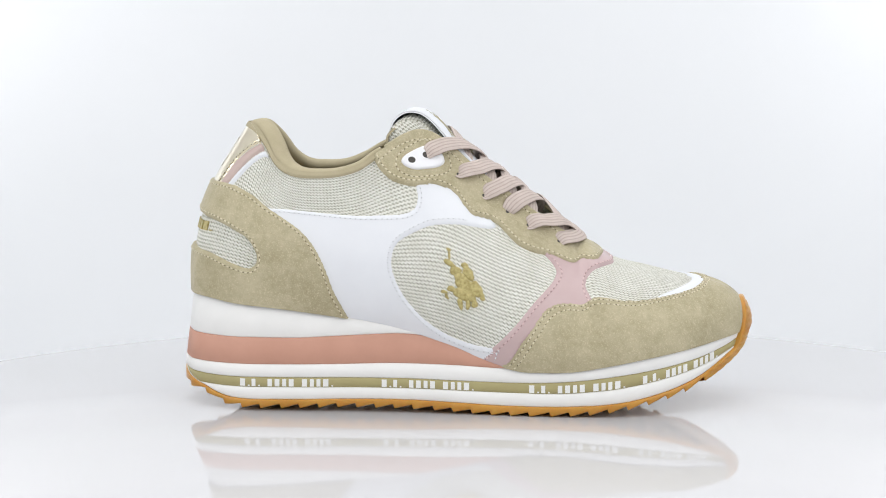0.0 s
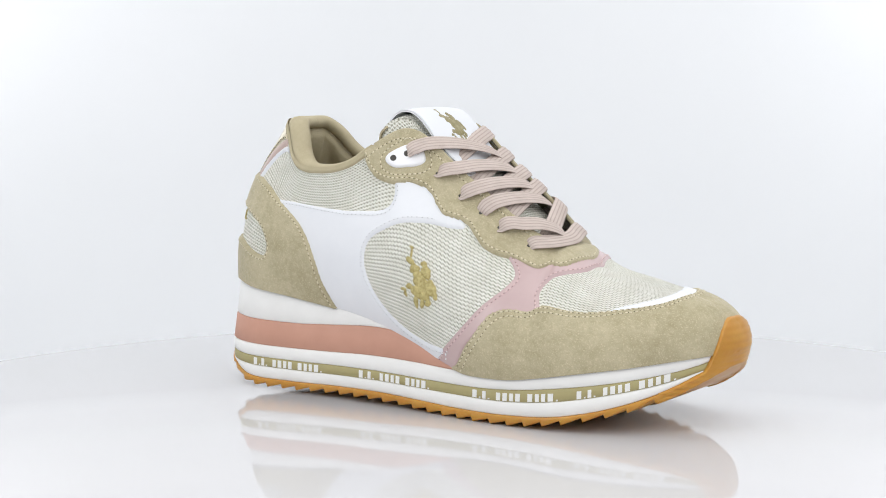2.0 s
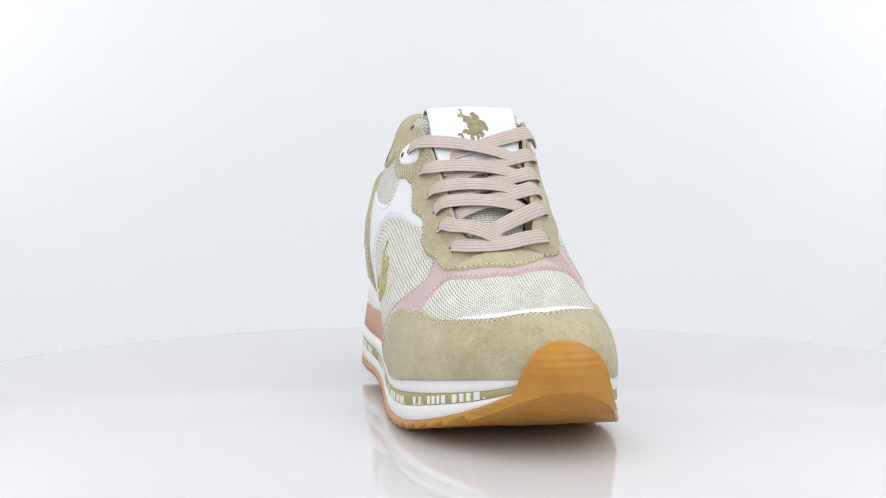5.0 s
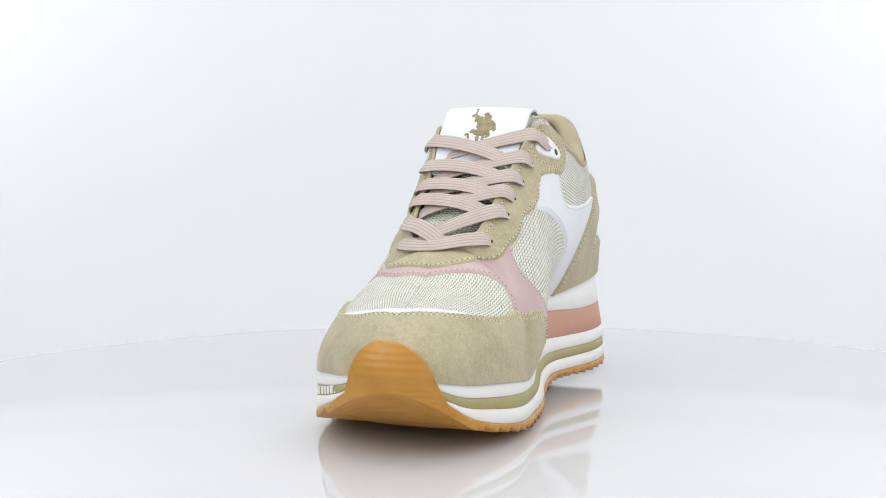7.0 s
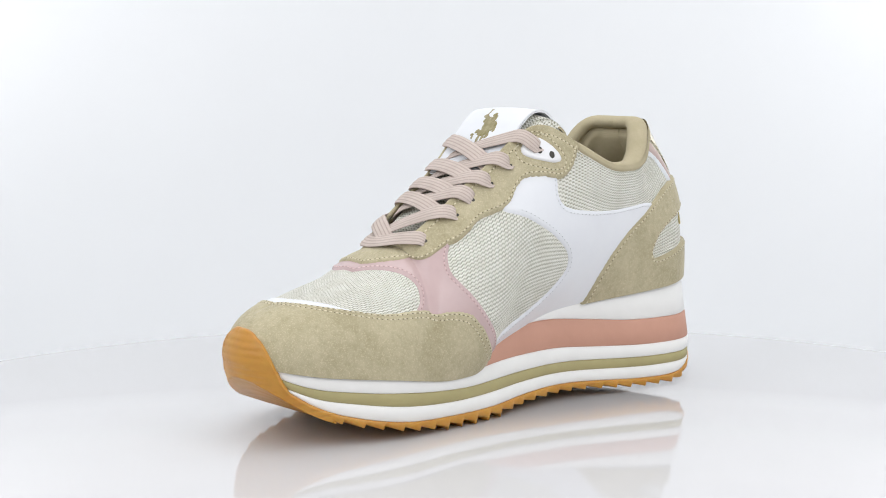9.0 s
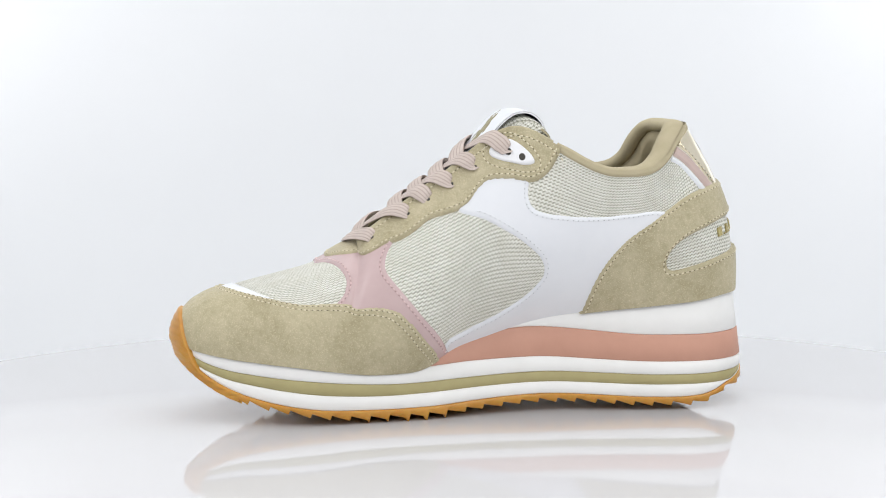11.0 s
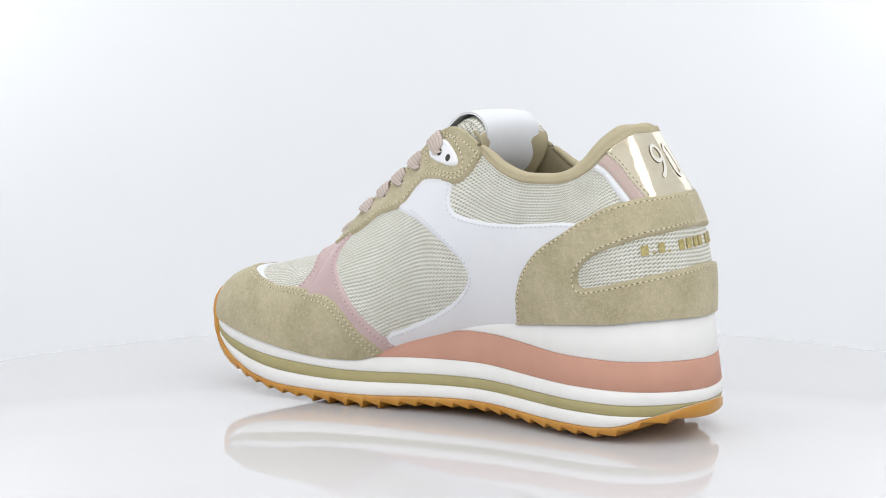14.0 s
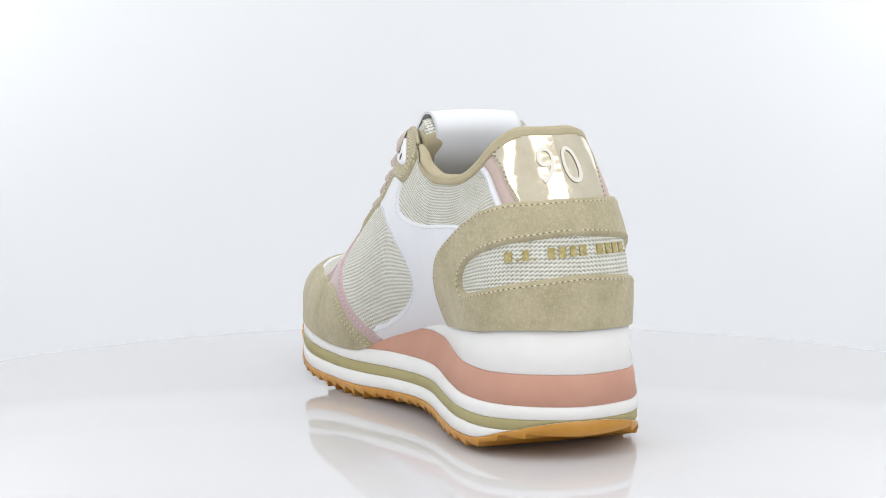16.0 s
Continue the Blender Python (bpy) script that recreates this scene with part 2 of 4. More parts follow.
pink_low = curve1([(-141, 22.6), (-111, 22.6), (-56, 23.2), (-29, 24), (0, 23.6), (15, 22.9), (34, 22.6), (52, 22.8), (68, 24.8), (84, 27.6), (105, 31),
                   (121, 33.8), (142, 37.5)])
pink_top = curve1([(-141, 36), (-126, 35.7), (-111, 35.4), (-83, 35.4), (-56, 36.6), (-29, 38), (-13, 36.6), (0, 32.5), (12, 28), (34, 22.65),
                   (52, 22.85), (68, 24.85), (84, 27.65), (105, 31.05), (121, 33.85), (142, 37.55)])
feather = curve1([(-141, 56), (-125, 55), (-112, 53.2), (-84, 50.6), (-53, 46.6), (-29, 42), (-12, 37), (0, 33), (12, 28.1), (34, 22.7), (52, 22.9),
                  (68, 24.9), (84, 27.7), (105, 31.1), (121, 33.9), (142, 37.6)])
INSET = curve1([(0, 0), (12, 0), (20, 0.7), (30, 2.2), (45, 4), (60, 4.6)])


# the bands run a little higher along the inner side, and steeper at the waist
INNER_LIFT = curve1([(-141, 0.8), (-126, 0.7), (-112, 0.7), (-88, 0.7), (-60, 1.4), (-30, 2.1), (0, 1.9), (30, 1.4), (60, 1.2), (80, 0.6), (100, -0.3),
                     (118, -1.2), (132, -0.7), (142, 0)])

# the inner waist of the sole is hollowed under the arch
WAIST_X = curve1([(-130, 0), (-110, 0.15), (-80, 0.4), (-50, 0.7), (-10, 1), (15, 1.3), (40, 0.6), (65, 0.15), (85, 0)])
WAIST_Z = curve1([(0, 0), (6, 0), (16, 2.7), (25, 4.2), (30, 6.5), (46, 6.5)])


def wall(i, z, proud=0.0):
    """Points of the sole's side at samples i and heights z."""
    x = PLAN[i, 0]
    inset = INSET(np.maximum(z - gum_low(x), 0)) - proud
    inner = np.clip((PLAN[i, 1] - 5) / 25, 0, 1)
    inset = inset + inner * WAIST_X(x) * WAIST_Z(z)
    waist = 1.5 * np.exp(-((x - 15) / 12)**2) / (1 + np.exp(-(z - 25) * 0.8))
    return np.column_stack([PLAN[i] - OUT[i] * inset[:, None], z + inner * np.where(z > 0.3, INNER_LIFT(x) + waist, 0)])


# ---- the upper: two sides, each a loft of ribs from the sole's edge to the top line ----
def side_index(side):
    return np.arange(0, TOE + 1) if side < 0 else np.r_[0, np.arange(NS - 1, TOE - 1, -1)]


# along each side: the ribs' x at the sole, the top line (rib number and point), and the handles of the ribs
RIBS_X = [-136.5, -127, -104, -70, -35, 0, 30, 60, 70, 87, 108, 126, 138]
TOP_OUT = [(0, -107.5, 6, 138), (1, -104, -7, 138.2), (1.5, -99.5, -13.5, 136.2), (1.9, -95, -18, 130.5), (2.2, -90.5, -21.5, 122.5), (2.6, -83.5, -25, 117),
           (3.1, -72, -27.5, 115), (3.6, -58.5, -28.5, 115.8), (4, -47.8, -28, 119), (4.4, -38.5, -24.5, 125.6), (5, -20, -19, 134.5), (6, 12, -13, 111.5),
           (7, 49, -8, 85), (7.75, 55.5, 7.5, 81.8), (8.2, 60, 7.6, 79.2), (9, 72, 8.8, 71.6), (10, 90, 10.2, 66.4), (11, 112, 13, 61), (12, 130, 12.3, 55.4)]
TOP_IN = [(0, -107.5, 6, 138), (1, -107, 18, 138), (1.5, -104, 24, 135.5), (1.9, -100, 28.5, 131), (2.3, -94.5, 33, 123.5), (2.7, -87, 37, 118),
          (3.1, -77, 40, 116.2), (3.6, -63, 42.5, 116.8), (4, -52, 42.5, 120.8), (4.4, -41.5, 39.5, 126.8), (5, -20, 34, 136.5), (6, 14, 28.5, 114.5),
          (7, 50, 23.5, 87), (7.75, 55.5, 7.5, 81.8), (8.2, 60, 7.6, 79.2), (9, 72, 8.8, 71.6), (10, 90, 10.2, 66.4), (11, 112, 13, 61), (12, 130, 12.3, 55.4)]
UP_LOW = [44, 43, 36, 24, 26, 32, 30, 25, 30, 23, 20, 14, 8]
OUT_LOW = [2, 2, 5, 8, 14, 15, 11, 5, 2, 1, 1, 2, 2]
OUT_LOW_INNER = [2, 2, 5, 10, 19, 23, 17, 7, 2, 1, 1, 2, 2]
DOWN_TOP = [22, 22, 24, 22, 24, 26, 16, 8, 1, 0, 0, 0, 0]
OUT_TOP = [14, 12, 9, 8, 6, 10, 14, 20, 34, 33, 32, 24, 4]
OUT_TOP_OUTER = [14, 12, 9, 8, 6, 8, 7, 9, 22, 24, 21, 18, 4]
DOWN_TOP_OUTER = [22, 22, 24, 22, 24, 28, 20, 12, 2, 0, 0, 0, 0]
# the pattern counts its way up the ribs by these handles
COUNT_UP = [24, 24, 26, 24, 26, 32, 30, 26, 25, 22, 20, 12, 9]
COUNT_OUT = [14, 12, 9, 8, 6, 10, 14, 20, 30, 30, 26, 18, 6]
COUNT_OUT_OUTER = [14, 12, 9, 8, 6, 8, 7, 10, 24, 28, 26, 18, 6]
NU, NV = 331, 91


def smooth1(values, u):
    v = np.array(values, float)
    if v.ndim == 1:
        v = v[:, None]
    k = len(v) - 1
    q = np.vstack([2 * v[0] - v[1], v, 2 * v[-1] - v[-2]])
    i = np.minimum(u.astype(int), k - 1)
    f = (u - i)[:, None]
    a, b, c, d = q[i], q[i + 1], q[i + 2], q[i + 3]
    return 0.5 * (2 * b + (c - a) * f + (2 * a - 5 * b + 4 * c - d) * f**2 + (3 * b - a - 3 * c + d) * f**3)


def upper_grid(side):
    i = side_index(side)
    foot = wall(i, feather(PLAN[i, 0]) - 1.0, -0.6)
    foot = even(foot, NU)
    station = curve1(list(zip(RIBS_X, range(len(RIBS_X)))))(foot[:, 0])
    # the ends of the row of ribs lie on the sole's round heel and toe: spread them by the way round
    way = np.r_[0, np.cumsum(np.linalg.norm(np.diff(foot[:, :2], axis=0), axis=1))]
    a, b = np.interp([RIBS_X[2], RIBS_X[10]], foot[:, 0], way)
    station = np.where(way < a, way / a * 2, np.where(way > b, 10 + (way - b) / (way[-1] - b) * 2, station))
    rows = np.array(TOP_OUT if side < 0 else TOP_IN, float)
    top = np.column_stack([curve1(rows[:, [0, k]])(station) for k in (1, 2, 3)])
    top[top[:, 0] > 56, 1] -= side * 0.5
    # the ribs lean on a softened top line, so that its corners leave no crease below
    soft = np.exp(-(np.arange(-30, 31) / 13.0)**2)
    soft /= soft.sum()
    eased = np.column_stack([np.convolve(np.r_[np.full(30, c[0]), c, np.full(30, c[-1])], soft, "valid") for c in top.T])
    calm = np.clip((station - 3) / 0.8, 0, 1) * np.clip((7.2 - station) / 0.8, 0, 1)
    lean_on = top + (eased - top) * (calm * calm * (3 - 2 * calm))[:, None]
    t = np.gradient(foot[:, :2], axis=0)
    t /= np.linalg.norm(t, axis=1)[:, None]
    n = np.stack([t[:, 1], -t[:, 0]], 1) * (1 if side < 0 else -1)
    n[0], n[-1] = (-1, 0), (1, 0)
    gentle = np.column_stack([np.convolve(np.r_[np.full(30, c[0]), c, np.full(30, c[-1])], soft, "valid") for c in n.T])
    n = n + (gentle - n) * (calm * calm * (3 - 2 * calm))[:, None]
    v = np.linspace(0, 1, NV)[None, :, None]

    def loft(ups, outs):
        up, out_low, down, out_top = (smooth1(r, station)[:, 0] for r in (ups, OUT_LOW if side < 0 else OUT_LOW_INNER, DOWN_TOP_OUTER if side < 0 else DOWN_TOP, outs))
        c1 = foot + np.column_stack([n * out_low[:, None], up])
        c2 = lean_on + np.column_stack([n * out_top[:, None], -down])
        f, g, h, e = (p[:, None, :] for p in (foot, c1, c2, top))
        return f * (1 - v)**3 + 3 * g * v * (1 - v)**2 + 3 * h * v * v * (1 - v) + e * v**3

    def share(net):
        s = np.cumsum(np.linalg.norm(np.diff(net, axis=1, prepend=net[:, :1]), axis=2), axis=1)
        return s / s[:, -1:]

    net = loft(UP_LOW, OUT_TOP_OUTER if side < 0 else OUT_TOP)
    count = share(loft(COUNT_UP, COUNT_OUT_OUTER if side < 0 else COUNT_OUT))
    way_up = share(net)
    return np.stack([np.column_stack([np.interp(count[i], way_up[i], net[i, :, k]) for k in range(3)]) for i in range(NU)])


SIDES = {side: upper_grid(side) for side in (-1, 1)}


# ---- building helpers ----
MM = 0.001


def mesh_of(name, verts, faces, mat, uv=None, smooth=True):
    me = bpy.data.meshes.new(name)
    me.from_pydata((np.asarray(verts, float) * MM).tolist(), [], [tuple(int(i) for i in f) for f in faces])
    me.materials.append(mat)
    if smooth:
        me.shade_smooth()
    if uv is not None:
        layer = me.uv_layers.new(name="cloth")
        loops = np.empty(len(me.loops), int)
        me.loops.foreach_get("vertex_index", loops)
        layer.data.foreach_set("uv", (np.asarray(uv, float)[loops] * MM).ravel())
    me.update()
    return me


def part(name, verts, faces, mat, parent, label="", uv=None, smooth=True):
    ob = new(name, mesh_of(name, verts, faces, mat, uv, smooth))
    ob.parent = parent
    return tagged(ob, label)


def join(pieces):
    """One list of vertices and faces out of several."""
    verts, faces, k = [], [], 0
    for v, f in pieces:
        verts.append(np.asarray(v, float))
        faces += [tuple(i + k for i in q) for q in f]
        k += len(v)
    return np.vstack(verts), faces


# ---- setting ----
def ring_solid(radius, z0, z1, bevel, n=160):
    a = np.linspace(0, 2 * np.pi, n, endpoint=False)
    prof = [(radius - bevel, z1), (radius - bevel * 0.3, z1 - bevel * 0.3), (radius, z1 - bevel), (radius, z0)]
    v = [(r * np.cos(t), r * np.sin(t), z) for r, z in prof for t in a]
    f = [(k * n + i, (k + 1) * n + i, (k + 1) * n + (i + 1) % n, k * n + (i + 1) % n) for k in range(3) for i in range(n)]
    v += [(0, 0, z1), (0, 0, z0)]
    f += [(4 * n, i, (i + 1) % n) for i in range(n)] + [(4 * n + 1, 3 * n + (i + 1) % n, 3 * n + i) for i in range(n)]
    return v, f


def build_setting():
    # the turntable, not keyed; its unseen body is added down to the tent floor
    v, f = ring_solid(342, -259, 0, 2)
    platform = new("platform", mesh_of("platform", v, f, PLATFORM))
    platform.location = (0.008, -0.105, 0)
    tagged(platform, "round glossy white acrylic turntable, kept still", "platform", kind="structure")
    v, f = [], []
    n = 97
    for r, z in ((900, 1500), (900, 600), (900, 60), (900, -160), (890, -200), (860, -230), (800, -250), (600, -260), (0, -260)):
        for a in np.linspace(-0.15 * np.pi, 1.15 * np.pi, n):
            v.append((r * np.cos(a), r * np.sin(a), z))
    for k in range(8):
        f += [(k * n + i, k * n + i + 1, (k + 1) * n + i + 1, (k + 1) * n + i) for i in range(n - 1)]
    back = new("backdrop", mesh_of("backdrop", v, f, BACKDROP))
    tagged(back, "seamless white cloth wall of a light tent", "backdrop", kind="structure")


build_setting()


# ---- the shoe ----
shoe = new("sneaker")
tagged(shoe, "beige suede and knit wedge sneaker with dusty pink laces", "shoe")


def sole_layer(low, high, proud=0.0, round_edge=0.5, teeth=False):
    """A solid slab of the sole between two heights that run along it."""
    i = np.arange(NS)
    x = PLAN[:, 0]
    z0, z1 = low(x), high(x)
    z1 = np.maximum(z1, z0 + 0.02)
    if teeth:
        saw = ((x + 3.0) / 9.3) % 1.0
        z0 = z0 + np.where(z1 - z0 > 1.5, 2.3 * saw, 0)
    e = np.minimum(round_edge, (z1 - z0) * 0.3)
    rings = [wall(i, z0, proud - 0.5), wall(i, z0 + e, proud), wall(i, z1 - e, proud), wall(i, z1, proud - 0.5)]
    mid = np.array([PLAN[:, 0].clip(-128, 128), 5 + 0 * x]).T
    v = [np.column_stack([mid, z0])] + rings + [np.column_stack([mid, z1])]
    f = []
    for k in range(len(v) - 1):
        for a in range(NS):
            b = (a + 1) % NS
            f.append((k * NS + a, k * NS + b, (k + 1) * NS + b, (k + 1) * NS + a))
    return np.vstack(v), f


def above(f, g, gap=0.0):
    return lambda x: np.maximum(f(x), g(x) + gap)


def build_sole():
    part("outsole", *sole_layer(gum_low, gum_top, 0.5, 0.4, True), GUM, shoe, "translucent amber gum rubber outsole with saw teeth")
    part("lower_midsole", *sole_layer(gum_top, above(olive_low, gum_top)), WHITE_FOAM, shoe, "white foam layer")
    stripe = part("stripe", *sole_layer(above(olive_low, gum_top), above(olive_top, gum_top), -0.15), OLIVE_STRIPE, shoe, "olive green stripe")
    part("middle_midsole", *sole_layer(above(olive_top, gum_top), pink_low), WHITE_FOAM, shoe, "white foam layer")
    part("wedge_band", *sole_layer(pink_low, pink_top), PINK_FOAM, shoe, "dusty pink foam wedge")
    part("heel_wedge", *sole_layer(pink_top, feather, -0.1), WHITE_FOAM, shoe, "white foam heel wedge")
    return stripe


STRIPE = build_sole()


def grid_faces(nu, nv, flip=False):
    f = [(a * nv + b, (a + 1) * nv + b, (a + 1) * nv + b + 1, a * nv + b + 1) for a in range(nu - 1) for b in range(nv - 1)]
    return [q[::-1] for q in f] if flip else f



# ---- surface of the upper: places by the way along the sole (u) and up the rib (v) ----
WAY_U, WAY_V = 330.0, 84.0
NORMALS = {}
for side_key, net in SIDES.items():
    du, dv = np.gradient(net, axis=0), np.gradient(net, axis=1)
    nor = np.cross(du, dv) * (-side_key)
    nor = nor if np.mean(nor[:, 20, 1]) * side_key > 0 else -nor
    nor[0, :, 1] = 0
    nor[-1, :, 1] *= 0.1
    ridge = net[:, -1, 0] > 56
    nor[ridge, -1, 1] *= 0.2
    nor /= np.maximum(np.linalg.norm(nor, axis=2), 1e-9)[..., None]
    NORMALS[side_key] = nor


def lookup(table, u, v):
    a = np.clip(np.asarray(u, float), 0, 1) * (NU - 1)
    b = np.clip(np.asarray(v, float), 0, 1) * (NV - 1)
    i, j = np.minimum(a.astype(int), NU - 2), np.minimum(b.astype(int), NV - 2)
    f, g = (a - i)[..., None], (b - j)[..., None]
    return (table[i, j] * (1 - f) * (1 - g) + table[i + 1, j] * f * (1 - g) + table[i, j + 1] * (1 - f) * g + table[i + 1, j + 1] * f * g)


def on_upper(side, u, v, height=0.0):
    n = lookup(NORMALS[side], u, v)
    n /= np.linalg.norm(n, axis=-1)[..., None]
    return lookup(SIDES[side], u, v) + n * np.asarray(height)[..., None]


def inside(poly, u, v):
    hit = np.zeros(u.shape, bool)
    for (x0, y0), (x1, y1) in zip(poly, np.roll(poly, -1, 0)):
        if y0 == y1:
            continue
        cross = (v < y0) != (v < y1)
        hit ^= cross & (u < (x1 - x0) * (v - y0) / (y1 - y0) + x0)
    return hit


def outline(points, n=420):
    return even(spline(points, 900, True) * (WAY_U, WAY_V), n, True) / (WAY_U, WAY_V)


def cloth_uv(side, u, v):
    return np.column_stack([u * WAY_U + (500 if side > 0 else 0), v * WAY_V])


def panel_mesh(side, points, thick, holes=(), rim=1.3):
    """A piece of the pattern laid on the upper, thick, with rounded edges."""
    poly = outline(points)
    rings = [poly] + [outline(h) for h in holes]
    uc, vc = np.meshgrid((np.arange(NU - 1) + 0.5) / (NU - 1), (np.arange(NV - 1) + 0.5) / (NV - 1), indexing="ij")
    keep = inside(poly, uc, vc)
    for ring in rings[1:]:
        keep &= ~inside(ring, uc, vc)
    cells = np.argwhere(keep)
    corner = np.array([(0, 0), (1, 0), (1, 1), (0, 1)])
    ids = cells[:, None, :] + corner[None]
    flat = ids[..., 0] * NV + ids[..., 1]
    used, faces = np.unique(flat, return_inverse=True)
    faces = faces.reshape(flat.shape)
    gi, gj = used // NV, used % NV
    u, v = gi / (NU - 1), gj / (NV - 1)
    pad = np.pad(keep, 1)
    full = pad[gi, gj] & pad[gi + 1, gj] & pad[gi, gj + 1] & pad[gi + 1, gj + 1]
    e = np.pad(keep, 1, mode="edge")
    full_e = e[gi, gj] & e[gi + 1, gj] & e[gi, gj + 1] & e[gi + 1, gj + 1]
    edge = ~full & ~full_e
    line = np.vstack(rings) * (WAY_U, WAY_V)
    p = np.column_stack([u * WAY_U, v * WAY_V])
    near = np.empty(len(p), int)
    dist = np.empty(len(p))
    for a in range(0, len(p), 2000):
        d = ((p[a:a + 2000, None, :] - line[None])**2).sum(2)
        near[a:a + 2000] = d.argmin(1)
        dist[a:a + 2000] = np.sqrt(d.min(1))
    snap = edge & (dist < 2.5)
    p[snap] = line[near[snap]]
    u, v = np.clip(p[:, 0] / WAY_U, 0, 1), np.clip(p[:, 1] / WAY_V, 0, 1)
    dist = np.where(edge, 0, np.maximum(dist, 0.35))
    k = 1 - np.minimum(dist / rim, 1)
    height = thick * np.sqrt(np.maximum(1 - k * k, 0)) - np.where(edge, 0.15, 0)
    pts = on_upper(side, u, v, height)
    if side < 0:
        faces = faces[:, ::-1]
    return pts, faces, cloth_uv(side, u, v)


def panel(name, shapes, thick, mat, label="", rim=1.3, parent=None):
    """shapes: rows of side, outline and holes."""
    vs, fs, us, k = [], [], [], 0
    for side, points, *holes in shapes:
        v, f, uv = panel_mesh(side, points, thick, holes, rim)
        vs.append(v), fs.extend((f + k).tolist()), us.append(uv)
        k += len(v)
    return part(name, np.vstack(vs), fs, mat, parent or shoe, label, np.vstack(us))


def stitch_mesh(centres, along, normals, length, width):
    """Small rounded stitches, one to each centre."""
    across = np.cross(normals, along)
    pieces, faces = [], []
    shape = [(-0.5, 0, -0.5), (-0.3, 0.5, 0), (0.3, 0.5, 0), (0.5, 0, -0.5), (0.3, -0.5, 0), (-0.3, -0.5, 0), (-0.25, 0, 0.5), (0.25, 0, 0.5)]
    quads = [(0, 6, 1), (1, 6, 7, 2), (2, 7, 3), (3, 7, 4), (4, 7, 6, 5), (5, 6, 0)]
    for k, (c, a, n, b) in enumerate(zip(centres, along, normals, across)):
        pieces.append([c + a * x * length + b * y * width + n * z * width for x, y, z in shape])
        faces += [tuple(i + 8 * k for i in q) for q in quads]
    return np.array(pieces).reshape(-1, 3), faces


def seam(name, rows, mat, parent, pitch=2.5, length=1.65, width=0.68):
    """Stitches in a line inside an outline. rows: side, outline, inset, height, and the part of the outline between two shares."""
    cs, al, no, gaps = [], [], [], []
    for side, points, inset, height, start, end in rows:
        line = outline(points, 600) * (WAY_U, WAY_V)
        t = np.roll(line, -3, 0) - np.roll(line, 3, 0)
        t /= np.maximum(np.linalg.norm(t, axis=1), 1e-9)[:, None]
        area2 = np.sum(line[:, 0] * np.roll(line[:, 1], -1) - np.roll(line[:, 0], -1) * line[:, 1])
        n = np.stack([-t[:, 1], t[:, 0]], 1) * np.sign(area2)
        line = line + n * inset
        a, b = int(start * 600), int(end * 600)
        uv = line[a:b] / (WAY_U, WAY_V)
        ok = (uv[:, 0] > 0.006) & (uv[:, 0] < 0.998) & (uv[:, 1] > 0.01) & (uv[:, 1] < 0.99)
        pos = on_upper(side, uv[:, 0], uv[:, 1], height)
        nor = lookup(NORMALS[side], uv[:, 0], uv[:, 1])
        s = np.r_[0, np.cumsum(np.linalg.norm(np.diff(pos, axis=0), axis=1))]
        for w in np.arange(pitch / 2, s[-1], pitch):
            i = min(int(np.searchsorted(s, w)), len(pos) - 2)
            d = pos[i + 1] - pos[i - 1]
            if not ok[i] or np.linalg.norm(d) < 1e-6:
                continue
            j = min(int(np.searchsorted(s, w + pitch / 2)), len(pos) - 1)
            gaps.append(pos[j])
            cs.append(pos[i]), al.append(d / np.linalg.norm(d)), no.append(nor[i] / np.linalg.norm(nor[i]))
    v, f = stitch_mesh(np.array(cs), np.array(al), np.array(no), length, width)
    part(name, v, f, mat, parent)
    # small dark beads stand for the shade between one stitch and the next
    gap_shade = {THREAD: SUEDE_SHADE, WHITE_THREAD: WHITE_SHADE, PINK_THREAD: PINK_SHADE}[mat]
    v, f = stitch_mesh(np.array(gaps), np.array(al), np.array(no), pitch - length, width * 0.6)
    return part("stitch_shade", v, f, gap_shade, parent)


# ---- pattern pieces, as outlines in (u, v) on the outer and on the inner side ----
HEEL_O = [(-0.05, -0.06), (0.32, -0.06), (0.315, 0.015), (0.3, 0.155), (0.294, 0.25), (0.287, 0.355), (0.272, 0.494), (0.244, 0.6), (0.195, 0.655), (0.138, 0.638), (0.08, 0.63), (0.04, 0.633), (0, 0.636), (-0.05, 0.638)]
HEEL_I = [(-0.05, -0.06), (0.335, -0.06), (0.319, 0.018), (0.312, 0.113), (0.304, 0.241), (0.291, 0.38), (0.266, 0.516), (0.23, 0.592), (0.185, 0.636), (0.138, 0.628), (0.083, 0.622), (0, 0.634), (-0.05, 0.636)]
WINDOW_O = [(-0.05, 0.458), (0.011, 0.457), (0.06, 0.444), (0.097, 0.431), (0.141, 0.413), (0.161, 0.399), (0.174, 0.359), (0.18, 0.3), (0.175, 0.246), (0.164, 0.225), (0.136, 0.238), (0.1, 0.262), (0.044, 0.279), (0, 0.285), (-0.05, 0.29)]
WINDOW_I = [(-0.05, 0.458), (0.014, 0.457), (0.068, 0.437), (0.133, 0.411), (0.167, 0.39), (0.186, 0.344), (0.193, 0.271), (0.185, 0.216), (0.153, 0.217), (0.112, 0.233), (0.048, 0.265), (0, 0.285), (-0.05, 0.29)]
